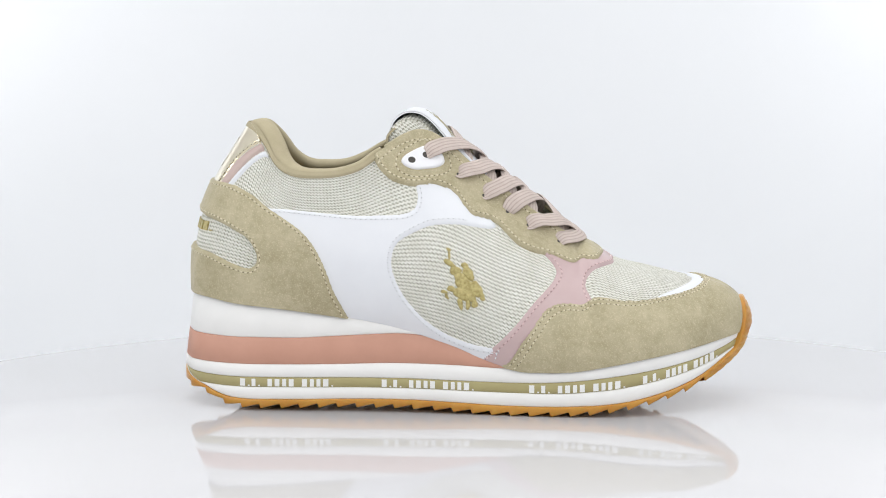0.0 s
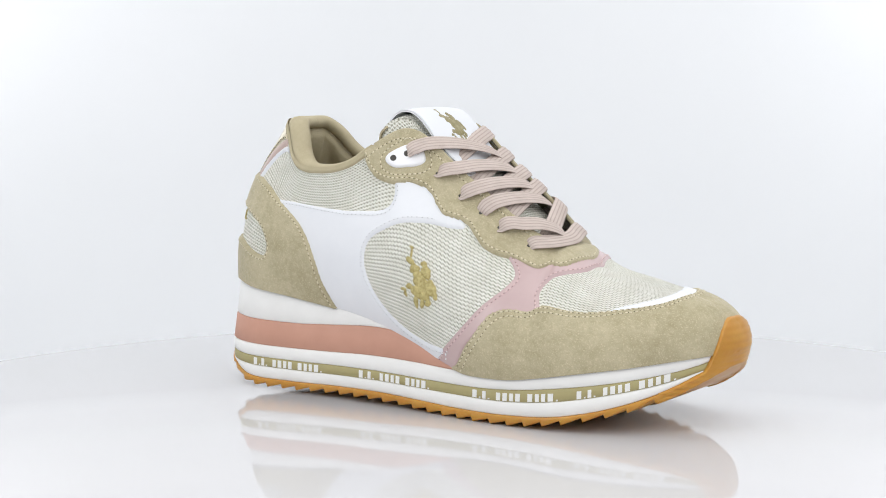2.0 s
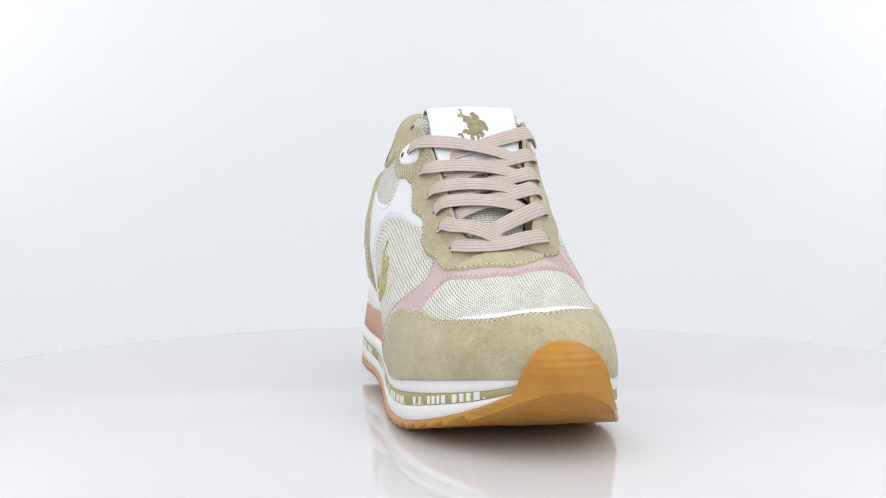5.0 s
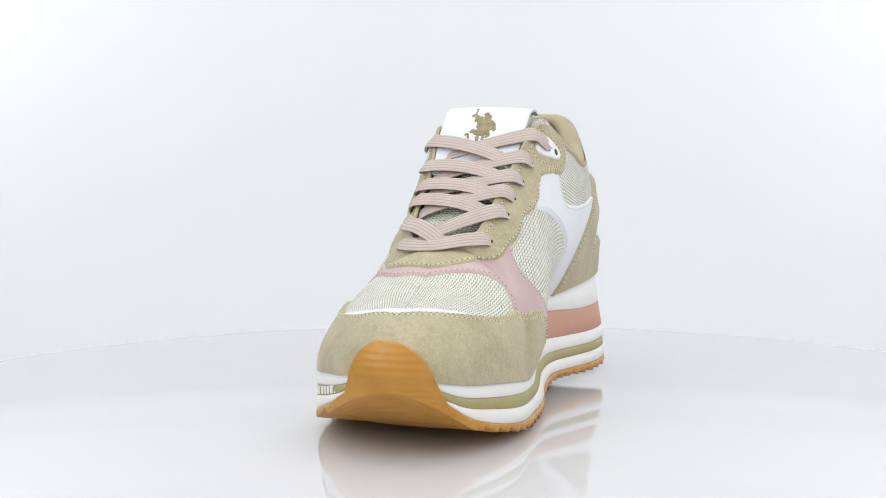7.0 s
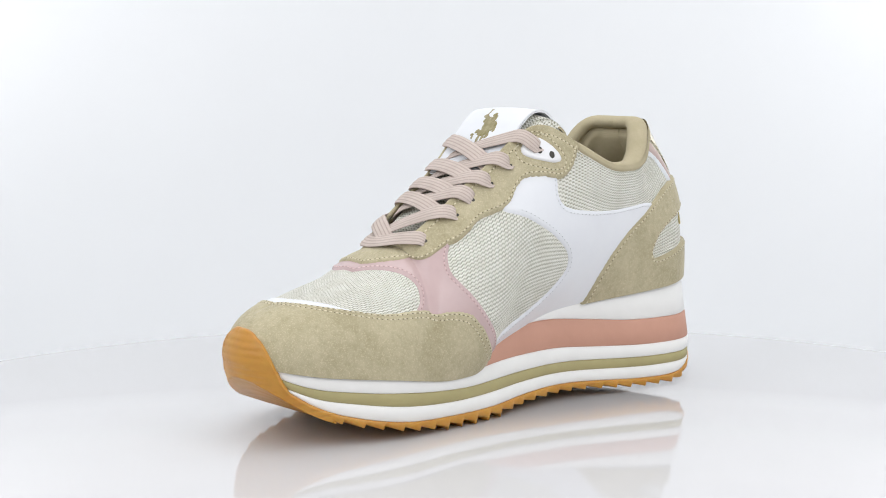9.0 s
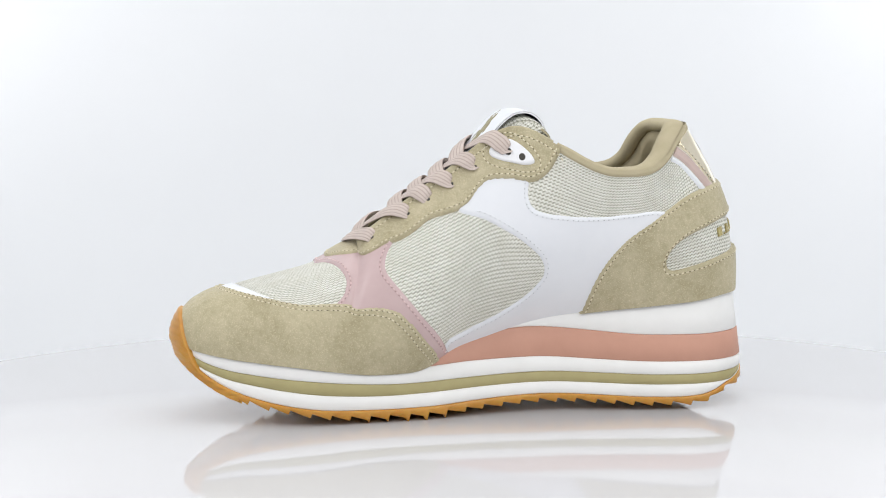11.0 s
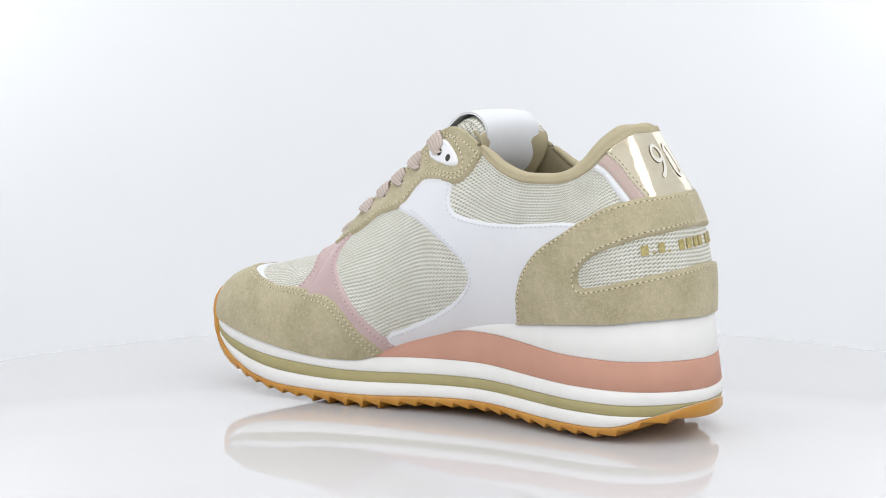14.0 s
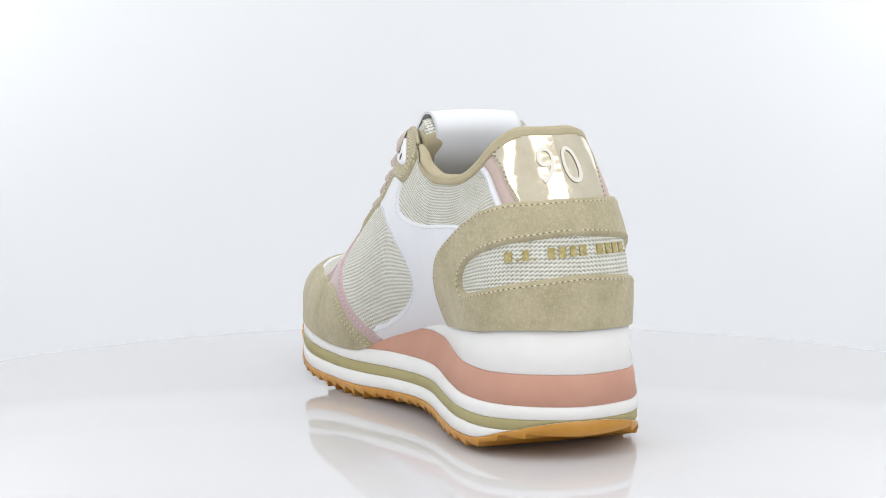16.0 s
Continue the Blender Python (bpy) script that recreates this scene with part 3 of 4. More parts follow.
WHITE_O = [(0.17, 0.6), (0.194, 0.672), (0.233, 0.713), (0.277, 0.718), (0.329, 0.701), (0.379, 0.665), (0.431, 0.628), (0.458, 0.635), (0.469, 0.687), (0.475, 0.787), (0.533, 0.837), (0.574, 0.759), (0.58, 0.688), (0.518, 0.594), (0.463, 0.54), (0.42, 0.488), (0.402, 0.403), (0.399, 0.309), (0.41, 0.188), (0.437, 0.088), (0.478, 0.045), (0.532, 0.071), (0.552, 0.09), (0.53, -0.05), (0.45, -0.05), (0.389, -0.05), (0.315, -0.05), (0.272, -0.01), (0.251, 0.375)]
WHITE_I = [(0.17, 0.55), (0.191, 0.618), (0.234, 0.68), (0.288, 0.686), (0.338, 0.672), (0.385, 0.643), (0.431, 0.622), (0.455, 0.629), (0.468, 0.675), (0.479, 0.787), (0.538, 0.817), (0.584, 0.737), (0.566, 0.66), (0.51, 0.542), (0.458, 0.464), (0.42, 0.392), (0.403, 0.32), (0.403, 0.255), (0.424, 0.169), (0.463, 0.11), (0.515, 0.078), (0.55, 0.07), (0.54, -0.05), (0.451, -0.05), (0.4, -0.05), (0.329, -0.05), (0.288, 0.016), (0.266, 0.321)]
PINK_O = [(0.64, 0.74), (0.652, 0.65), (0.654, 0.585), (0.641, 0.484), (0.608, 0.343), (0.561, 0.162), (0.522, 0.02), (0.505, -0.05), (0.55, -0.05), (0.587, 0.148), (0.632, 0.267), (0.683, 0.35), (0.69, 0.4), (0.688, 0.446), (0.686, 0.514), (0.696, 0.575), (0.721, 0.68), (0.744, 0.8), (0.753, 0.91), (0.7623, 1), (0.7623, 1.1), (0.71, 1.1), (0.68, 0.9)]
PINK_I = [(0.663, 0.8), (0.674, 0.74), (0.679, 0.672), (0.677, 0.584), (0.664, 0.494), (0.64, 0.386), (0.613, 0.282), (0.584, 0.18), (0.55, 0.05), (0.52, -0.05), (0.56, -0.05), (0.6, 0.124), (0.65, 0.26), (0.72, 0.34), (0.734, 0.39), (0.727, 0.45), (0.727, 0.525), (0.737, 0.62), (0.756, 0.77), (0.775, 0.91), (0.7896, 1), (0.7896, 1.1), (0.72, 1.1), (0.69, 0.95)]
TOE_O = [(0.53, -0.06), (0.548, 0), (0.565, 0.06), (0.582, 0.145), (0.6, 0.225), (0.625, 0.338), (0.653, 0.4), (0.693, 0.417), (0.739, 0.428), (0.785, 0.462), (0.83, 0.524), (0.868, 0.617), (0.91, 0.8), (0.9407, 1), (0.9407, 1.15), (1.06, 1.15), (1.06, -0.06)]
TOE_I = [(0.54, -0.06), (0.556, 0), (0.578, 0.091), (0.598, 0.162), (0.617, 0.231), (0.635, 0.29), (0.655, 0.342), (0.69, 0.388), (0.73, 0.4), (0.775, 0.438), (0.82, 0.492), (0.856, 0.56), (0.893, 0.67), (0.924, 0.83), (0.9487, 1), (0.9487, 1.15), (1.06, 1.15), (1.06, -0.06)]
TIP_O = [(0.8, 0.4), (0.789, 0.463), (0.808, 0.525), (0.832, 0.59), (0.863, 0.69), (0.891, 0.83), (0.9102, 1), (0.9102, 1.15), (1.03, 1.15), (1, 0.8), (0.935, 0.505), (0.86, 0.4)]
TIP_I = [(0.83, 0.4), (0.822, 0.488), (0.84, 0.545), (0.863, 0.62), (0.886, 0.72), (0.905, 0.84), (0.9232, 1), (0.9232, 1.15), (1.03, 1.15), (1, 0.8), (0.927, 0.494), (0.88, 0.4)]
STAY_O = [(0.375, 1.12), (0.391, 1.04), (0.401, 0.98), (0.416, 0.876), (0.437, 0.788), (0.468, 0.735), (0.508, 0.747), (0.528, 0.748), (0.54, 0.71), (0.552, 0.688), (0.57, 0.711), (0.586, 0.727), (0.598, 0.697), (0.613, 0.66), (0.634, 0.662), (0.655, 0.694), (0.675, 0.7), (0.7, 0.682), (0.716, 0.72), (0.731, 0.86), (0.743, 1), (0.743, 1.12), (0.6, 1.15)]
STAY_I = [(0.4, 1.12), (0.419, 1.03), (0.429, 0.96), (0.441, 0.847), (0.455, 0.772), (0.474, 0.736), (0.508, 0.746), (0.536, 0.772), (0.554, 0.764), (0.565, 0.732), (0.58, 0.72), (0.6, 0.733), (0.626, 0.757), (0.645, 0.738), (0.663, 0.73), (0.682, 0.755), (0.708, 0.752), (0.734, 0.768), (0.757, 0.88), (0.7707, 1), (0.7707, 1.12), (0.6, 1.15)]
GOLD_O = [(-0.05, 0.56), (0.066, 0.56), (0.08, 0.643), (0.09, 0.735), (0.107, 0.814), (0.131, 0.897), (0.143, 0.935), (0.118, 0.985), (0.05, 1.02), (-0.05, 1.02)]
GOLD_I = [(-0.05, 0.56), (0.068, 0.56), (0.082, 0.625), (0.101, 0.72), (0.119, 0.819), (0.143, 0.915), (0.15, 0.945), (0.118, 0.985), (0.05, 1.02), (-0.05, 1.02)]
BAND_O = [(0.066, 0.56), (0.08, 0.643), (0.09, 0.735), (0.107, 0.814), (0.131, 0.897), (0.143, 0.935), (0.158, 0.93), (0.148, 0.892), (0.127, 0.797), (0.111, 0.71), (0.1, 0.634), (0.088, 0.565)]
BAND_I = [(0.068, 0.56), (0.082, 0.625), (0.101, 0.72), (0.119, 0.819), (0.143, 0.915), (0.15, 0.945), (0.168, 0.935), (0.16, 0.9), (0.138, 0.801), (0.119, 0.701), (0.106, 0.623), (0.094, 0.565)]
PIPE_O = [(0.088, 0.565), (0.1, 0.634), (0.111, 0.71), (0.127, 0.797), (0.148, 0.892), (0.158, 0.93), (0.167, 0.925), (0.157, 0.889), (0.138, 0.796), (0.122, 0.7), (0.112, 0.632), (0.103, 0.57)]
PIPE_I = [(0.094, 0.565), (0.106, 0.623), (0.119, 0.701), (0.138, 0.801), (0.16, 0.9), (0.168, 0.935), (0.178, 0.93), (0.17, 0.9), (0.148, 0.802), (0.13, 0.694), (0.118, 0.618), (0.106, 0.57)]
COLLAR_O = [(-.05, .965), (.05, .96), (.1, .945), (.16, .945), (.22, .95), (.3, .955), (.38, .96), (.43, .97), (.44, 1.08), (.3, 1.08), (-.05, 1.08)]
PLATE_O = [(0.452, 0.882), (0.474, 0.908), (0.495, 0.931), (0.513, 0.93), (0.519, 0.878), (0.503, 0.825), (0.475, 0.805), (0.456, 0.838)]
PLATE_I = [(0.534, 0.93), (0.522, 0.951), (0.504, 0.946), (0.487, 0.91), (0.469, 0.865), (0.467, 0.83), (0.485, 0.809), (0.512, 0.835), (0.531, 0.886)]
HOLES_O = [(0.49, 0.876), (0.537, 0.863), (0.572, 0.848), (0.604, 0.836), (0.632, 0.828), (0.663, 0.845)]
HOLES_I = [(0.505, 0.875), (0.557, 0.89), (0.592, 0.886), (0.626, 0.88), (0.655, 0.874), (0.692, 0.877)]


def build_upper():
    for side, name in ((-1, "outer_mesh"), (1, "inner_mesh")):
        u, v = np.meshgrid(np.linspace(0, 1, NU), np.linspace(0, 1, NV), indexing="ij")
        part(name, SIDES[side].reshape(-1, 3), grid_faces(NU, NV, side > 0), KNIT, shoe, "cream and olive knitted mesh",
             cloth_uv(side, u.ravel(), v.ravel()))
    white = panel("white_overlay", [(-1, WHITE_O)], 0.8, WHITE_LEATHER, "smooth white leather")
    seam("stitching", [(-1, WHITE_O, 2.0, 0.85, 0.02, 0.26), (-1, WHITE_O, 2.0, 0.85, 0.37, 0.72)], WHITE_THREAD, white)
    white = panel("white_overlay", [(1, WHITE_I)], 0.8, WHITE_LEATHER, "smooth white leather")
    seam("stitching", [(1, WHITE_I, 2.0, 0.85, 0.02, 0.26), (1, WHITE_I, 2.0, 0.85, 0.37, 0.72)], WHITE_THREAD, white)
    pink = panel("pink_overlay", [(-1, PINK_O), (1, PINK_I)], 0.9, PINK_LEATHER, "glossy dusty pink leather")
    seam("stitching", [(-1, PINK_O, 1.8, 0.95, 0.0, 0.36), (-1, PINK_O, 1.8, 0.95, 0.55, 0.84), (1, PINK_I, 1.8, 0.95, 0.0, 0.36),
                       (1, PINK_I, 1.8, 0.95, 0.55, 0.84)], PINK_THREAD, pink)
    panel("toe_trim", [(-1, TIP_O), (1, TIP_I)], 0.8, WHITE_LEATHER, "white leather strip")
    toe = panel("toe_cap", [(-1, TOE_O), (1, TOE_I)], 1.6, SUEDE, "beige suede")
    for inset in (1.8, 4.0):
        seam("stitching", [(-1, TOE_O, inset, 1.65, 0.02, 0.62), (1, TOE_I, inset, 1.65, 0.02, 0.62)], THREAD, toe)
    panel("heel_tab", [(-1, GOLD_O), (1, GOLD_I)], 0.9, GOLD, "shiny gold foil leather")
    for side, band, pipe in ((-1, BAND_O, PIPE_O), (1, BAND_I, PIPE_I)):
        panel("heel_stripe", [(side, band)], 0.8, BAND_LEATHER, "beige pink leather")
        panel("piping", [(side, pipe)], 1.1, WHITE_LEATHER, "white piping")
    for side, g in ((-1, GOLD_O), (1, GOLD_I)):
        seam("stitching", [(side, g, 1.2, 0.95, 0.12, 0.62)], THREAD, shoe)
    heel = panel("heel_counter", [(-1, HEEL_O, WINDOW_O), (1, HEEL_I, WINDOW_I)], 2.1, SUEDE, "beige suede with a mesh window")
    seam("stitching", [(-1, HEEL_O, 2.2, 2.15, 0.2, 0.98), (1, HEEL_I, 2.2, 2.15, 0.2, 0.98), (-1, WINDOW_O, -2.0, 2.15, 0.03, 0.95),
                       (1, WINDOW_I, -2.0, 2.15, 0.03, 0.95)], THREAD, heel, 2.6)
    for side, s in ((-1, STAY_O), (1, STAY_I)):
        stay = panel("eyestay", [(side, s)], 1.7, SUEDE, "beige suede lace stay")
        seam("stitching", [(side, s, 2.2, 1.75, 0.0, 0.75)], THREAD, stay)
        edge = [(.408, .93), (.43, .955), (.5, .955), (.6, .955), (.69, .955), (.69, 1.06), (.6, 1.06), (.5, 1.06), (.42, 1.06)]
        plate = PLATE_O if side < 0 else PLATE_I
        seam("stitching", [(side, s, 5.6, 1.75, 0.58, 0.76), (side, plate, -2.6, 1.75, 0.0, 1.0),
                           (side, [(u + (.014 if side > 0 else 0), v) for u, v in edge], 0.0, 1.75, 0.0, 0.6)], THREAD, stay)


build_upper()


def tube(line, radii, ups, n=10):
    """A round cord along a line; radii: across and up."""
    line = np.asarray(line, float)
    t = np.gradient(line, axis=0)
    t /= np.linalg.norm(t, axis=1)[:, None]
    up = ups - t * np.sum(ups * t, 1)[:, None]
    up /= np.linalg.norm(up, axis=1)[:, None]
    side = np.cross(t, up)
    a = np.linspace(0, 2 * np.pi, n, endpoint=False)
    m = len(line)
    wide, tall = (np.broadcast_to(r, m)[:, None, None] for r in radii)
    v = line[:, None, :] + side[:, None, :] * np.cos(a)[None, :, None] * wide + up[:, None, :] * np.sin(a)[None, :, None] * tall
    f = [(i * n + k, i * n + (k + 1) % n, (i + 1) * n + (k + 1) % n, (i + 1) * n + k) for i in range(m - 1) for k in range(n)]
    f += [tuple(range(n))[::-1], tuple((m - 1) * n + k for k in range(n))]
    uv = np.stack(np.meshgrid(np.r_[0, np.cumsum(np.linalg.norm(np.diff(line, axis=0), axis=1))], np.abs(a - np.pi) * 6, indexing="ij"), 2).reshape(-1, 2)
    return v.reshape(-1, 3), f, uv


def build_collar():
    panel("collar_tape", [(-1, COLLAR_O), (1, COLLAR_O)], 1.2, LINING, "beige woven tape round the opening")
    # the bound edge of the opening, from stay to stay round the heel
    out = [on_upper(-1, u, 1.0, 0.0) for u in np.linspace(.42, 0.0, 120)]
    inn = [on_upper(1, u, 1.0, 0.0) for u in np.linspace(0.004, .435, 120)]
    line = even(np.array(out + inn), 240)
    ups = np.tile([0, 0, 1.0], (240, 1))
    centre = np.array([-60, 6, 0])
    inward = centre - line * (1, 1, 0)
    inward /= np.linalg.norm(inward, axis=1)[:, None]
    # the padding swells round the heel and thins out towards the stays
    swell = np.clip((118.0 - np.abs(np.linspace(-119, 119, 240))) / 60.0, 0, 1) ** 0.7
    v, f, uv = tube(line + inward * (0.9 + 3.8 * swell)[:, None] - ups * (1.6 * swell)[:, None], (1.6 + 3.8 * swell, 1.4 + 2.0 * swell), ups, 18)
    part("collar_binding", v, f, LINING, shoe, "beige woven binding tape", uv)
    # turned edges of the lace stays
    for side, a, b in ((-1, .425, .70), (1, .44, .715)):
        line = on_upper(side, np.linspace(a, b, 90), np.ones(90), 0.5)
        v, f, uv = tube(line, (1.1, 1.1), np.tile([0, 0, 1.0], (90, 1)), 8)
        part("stay_edge", v, f, SUEDE, shoe, "turned beige suede edge", uv)
    # padded lining inside the opening
    for side in (-1, 1):
        nu, nv = 170, 40
        u, w = np.meshgrid(np.linspace(0, .66, nu), np.linspace(1, .30, nv), indexing="ij")
        full = np.clip((0.46 - u) / 0.1, 0, 1)
        heel = np.clip((0.42 - u) / 0.24, 0, 1)
        pad = 1.6 + 2.0 * full * np.sin(np.clip((1 - w) / 0.55, 0, 1) ** 0.7 * np.pi) + 1.5 * (1 - w)
        pad += 7.6 * heel ** 0.7 * np.sqrt(np.clip((1 - w) / 0.05, 0, 1)) * np.clip((w - 0.3) / 0.35, 0, 1)
        pad += 1.2 * full * np.sin(u * 48 + 6 * w) * np.clip((1 - w) * 5, 0, 1)
        v = on_upper(side, u.ravel(), w.ravel(), -pad.ravel())
        part("lining", v, grid_faces(nu, nv, side < 0), LINING, shoe, "beige padded textile lining", cloth_uv(side, u.ravel(), w.ravel()))
    # insole
    us = np.linspace(0, 0.93, 90)
    a, b = on_upper(-1, us, 0.12 + 0 * us, -2.0), on_upper(1, us, 0.12 + 0 * us, -2.0)
    v = np.vstack([a, (a + b) / 2, b])
    f = [(k * 90 + i, k * 90 + i + 1, (k + 1) * 90 + i + 1, (k + 1) * 90 + i) for k in range(2) for i in range(89)]
    part("insole", v, f, LINING, shoe, "beige textile insole", v[:, :2])


build_collar()

DOWN = np.array([0.81, 0, -0.586])
RISE = np.array([0.586, 0, 0.81])


def tongue_sheet(profile, half, outset, y0=7.0, ny=25, arch=0.007, tuck=0.0):
    prof = even(spline(profile, 300), 90)
    t = np.gradient(prof, axis=0)
    t /= np.linalg.norm(t, axis=1)[:, None]
    prof = prof + np.stack([-t[:, 1], t[:, 0]], 1) * outset
    v, uv = [], []
    s = np.r_[0, np.cumsum(np.linalg.norm(np.diff(prof, axis=0), axis=1))]
    for (x, z), d in zip(prof, s):
        slim = half - tuck * min(max((x + 31) / 13, 0), 1) - max(x + 5, 0) * (half - tuck - 11) / 60
        for w in np.linspace(-slim, slim, ny):
            drop = arch * w * w
            v.append((x - RISE[0] * drop, y0 + w, z - RISE[2] * drop))
            uv.append((w, d))
    return np.array(v), grid_faces(len(prof), ny), np.array(uv)


def closed_sheet(v, f, uv, nu, ny, thick):
    """Gives an open sheet thickness."""
    me = v.reshape(nu, ny, 3)
    n = np.cross(np.gradient(me, axis=0), np.gradient(me, axis=1))
    n /= np.linalg.norm(n, axis=2)[..., None]
    back = (me - n * thick).reshape(-1, 3)
    k = nu * ny
    faces = list(f) + [tuple(i + k for i in q[::-1]) for q in f]
    rim = [i for i in range(ny)] + [i * ny + ny - 1 for i in range(1, nu)] + [(nu - 1) * ny + j for j in range(ny - 2, -1, -1)] + [i * ny for i in range(nu - 2, 0, -1)]
    for a, b in zip(rim, rim[1:] + rim[:1]):
        faces.append((b, a, a + k, b + k))
    return np.vstack([v, back]), faces, np.vstack([uv, uv])


FLAP = [(12, 113.5), (5, 119.5), (-3, 127.5), (-9, 134.5), (-14, 140), (-20, 144), (-27, 144), (-32.5, 139), (-32.6, 131), (-28.6, 121), (-17, 108)]


def build_tongue():
    body = [(62, 76), (45, 86), (22, 104), (5, 118), (-8, 131), (-15, 138.6), (-21, 142.2), (-27, 142), (-31, 137.3), (-29.5, 129), (-15, 112), (0, 99), (20, 84)]
    v, f, uv = closed_sheet(*tongue_sheet(body, 27.5, 0.0, 7.5, 25, 0.007, 5.5), 90, 25, 1.2)
    # soft rounded sides of the padding
    f = list(f)
    for row, out in ((0, -1), (24, 1)):
        first, n = len(v), 11
        rim = v[:90 * 25].reshape(90, 25, 3)[:, row]
        side_v, side_uv = [], []
        for k in range(45):
            a, b = rim[k], rim[89 - k]
            gap = np.linalg.norm(b - a)
            for w in np.linspace(0, 1, n):
                swell = min(0.2 * gap, 2.0) * math.sin(math.pi * w)
                side_v.append(a + (b - a) * w + np.array([0, out * swell, 0]))
                side_uv.append((w * gap, k * 2.2))
        v, uv = np.vstack([v, side_v]), np.vstack([uv, side_uv])
        f += [tuple(i + first for i in q) for q in grid_faces(45, n, row == 0)]
    tongue = part("tongue", v, f, KNIT, shoe, "cream knitted mesh tongue", uv)
    v, f, uv = closed_sheet(*tongue_sheet(FLAP, 22, -0.1, 7.0, 25, 0.003), 90, 25, 0.9)
    part("label_flap", v, f, WHITE_LEATHER, tongue, "white leather pull flap with an emblem")
    lining = [(-28.8, 140), (-31.9, 136.5), (-31.5, 130), (-26, 120.5), (-13, 106), (0, 94)]
    v, f, uv = closed_sheet(*tongue_sheet(lining, 28.6, 0.2, 7.5), 90, 25, 1.0)
    part("tongue_lining", v, f, LINING, tongue, "beige textile lining", uv)


build_tongue()


def lace_band(points, half=4.4, thick=0.8, both=False):
    line = even(spline(points, 200), 64)
    for _ in range(8):
        line[1:-1] += 0.5 * ((line[:-2] + line[2:]) / 2 - line[1:-1])
    t = np.gradient(line, axis=0)
    t /= np.linalg.norm(t, axis=1)[:, None]
    lean = line[:, 1:2] - 8.0
    up = np.tile(RISE, (64, 1)) + np.array([0, 1, 0]) * lean * 0.02
    s = np.r_[0, np.cumsum(np.linalg.norm(np.diff(line, axis=0), axis=1))]
    slim = 0.55 + 0.45 * np.clip((s - 3.0) / 7.0, 0, 1)
    if both:
        slim = np.minimum(slim, slim[::-1])
    v, f, uv = tube(line, (half, thick), up, 16)
    uv[:, 1] = np.tile((np.cos(np.linspace(0, 2 * np.pi, 16, endpoint=False)) + 1) * half, 64)
    v = v.reshape(64, 16, 3)
    v = line[:, None] + (v - line[:, None]) * np.stack([slim, slim, slim], 1)[:, None]
    # two shallow ribs along the strand
    a = np.linspace(0, 2 * np.pi, 16, endpoint=False)
    v = v + (up / np.linalg.norm(up, axis=1)[:, None])[:, None] * (0.1 * np.cos(6 * np.pi * np.cos(a) / 2))[None, :, None] * np.sign(np.sin(a))[None, :, None]
    return v.reshape(-1, 3), f, uv


def build_laces():
    lace = new("laces")
    lace.parent = shoe
    tagged(lace, "flat dusty pink woven laces")
    pieces = []

    def cross(side, k, lift):
        """A strand from its hole over its own stay, and under the strand that leaves the far stay."""
        own, far = (HOLES_O, HOLES_I) if side < 0 else (HOLES_I, HOLES_O)
        u, v = own[k]
        step, far_step = own[k + 1][0] - u, far[k + 1][0] - far[k][0]
        e1, e2 = u + (0.75 if side < 0 else 0.45) * step, far[k + 1][0] + (0.5 if side < 0 else 0.35) * far_step
        over = 1.6 if k == 0 else 0.0
        p = [on_upper(side, u, v, -4.5 + over), on_upper(side, u, v, -0.6 + over * 2), on_upper(side, u + 0.03 * step, v + 0.004, 1.9 + over), on_upper(side, u + 0.12 * step, v + 0.03, 2.7 + over)]
        for w in (0.3, 0.65, 1.0):
            p.append(on_upper(side, u + (e1 - u) * w, v + (1 - v) * w, 3.2))
        a, b = p[-1], on_upper(-side, e2, 1.0, 1.5)
        for w, h in ((0.2, 0.7), (0.4, 1.0), (0.6, 0.95), (0.78, 0.5)):
            p.append(a + (b - a) * w + RISE * (1.4 + lift) * h)
        p += [a + (b - a) * 0.93 - RISE * 1.6, b - RISE * 5.0]
        return lace_band(p)

    for k in range(5):
        pieces.append(("lace_strand", cross(1, k, -0.4)))
        pieces.append(("lace_strand", cross(-1, k, 1.7)))
    p = [on_upper(-1, *HOLES_O[5], h) for h in (-4.5, -0.6, 1.8)] + [on_upper(-1, HOLES_O[5][0] + 0.002, HOLES_O[5][1] + 0.04, 2.7)]
    q = [on_upper(1, *HOLES_I[5], h) for h in (-4.5, -0.6, 1.8)] + [on_upper(1, HOLES_I[5][0] + 0.002, HOLES_I[5][1] + 0.04, 2.7)]
    p += [np.array(c) for c in ((54.5, -6.5, 83.0), (58.0, 7.0, 83.8), (54.5, 19.5, 86.0))] + q[::-1]
    pieces.append(("lace_strand", lace_band(p, both=True)))
    for name, (v, f, uv) in pieces:
        part(name, v, f, LACE, lace, "", uv)
    # dark discs for the holes, and the white lace plates
    for side, holes, plate in ((-1, HOLES_O, PLATE_O), (1, HOLES_I, PLATE_I)):
        tab = part("lace_plate", *patch(side, plate, 2.9, 1.2), PLASTIC, shoe, "white plastic eyelet plate")
        low = (.468, .856) if side < 0 else (.485, .847)
        for k, (u, v) in enumerate(holes[:1] + [low] + holes[1:]):
            h = 2.9 if k < 2 else 1.75
            disc_on(side, u, v, h, 1.8 if k < 2 else 0.9, tab if k < 2 else shoe)


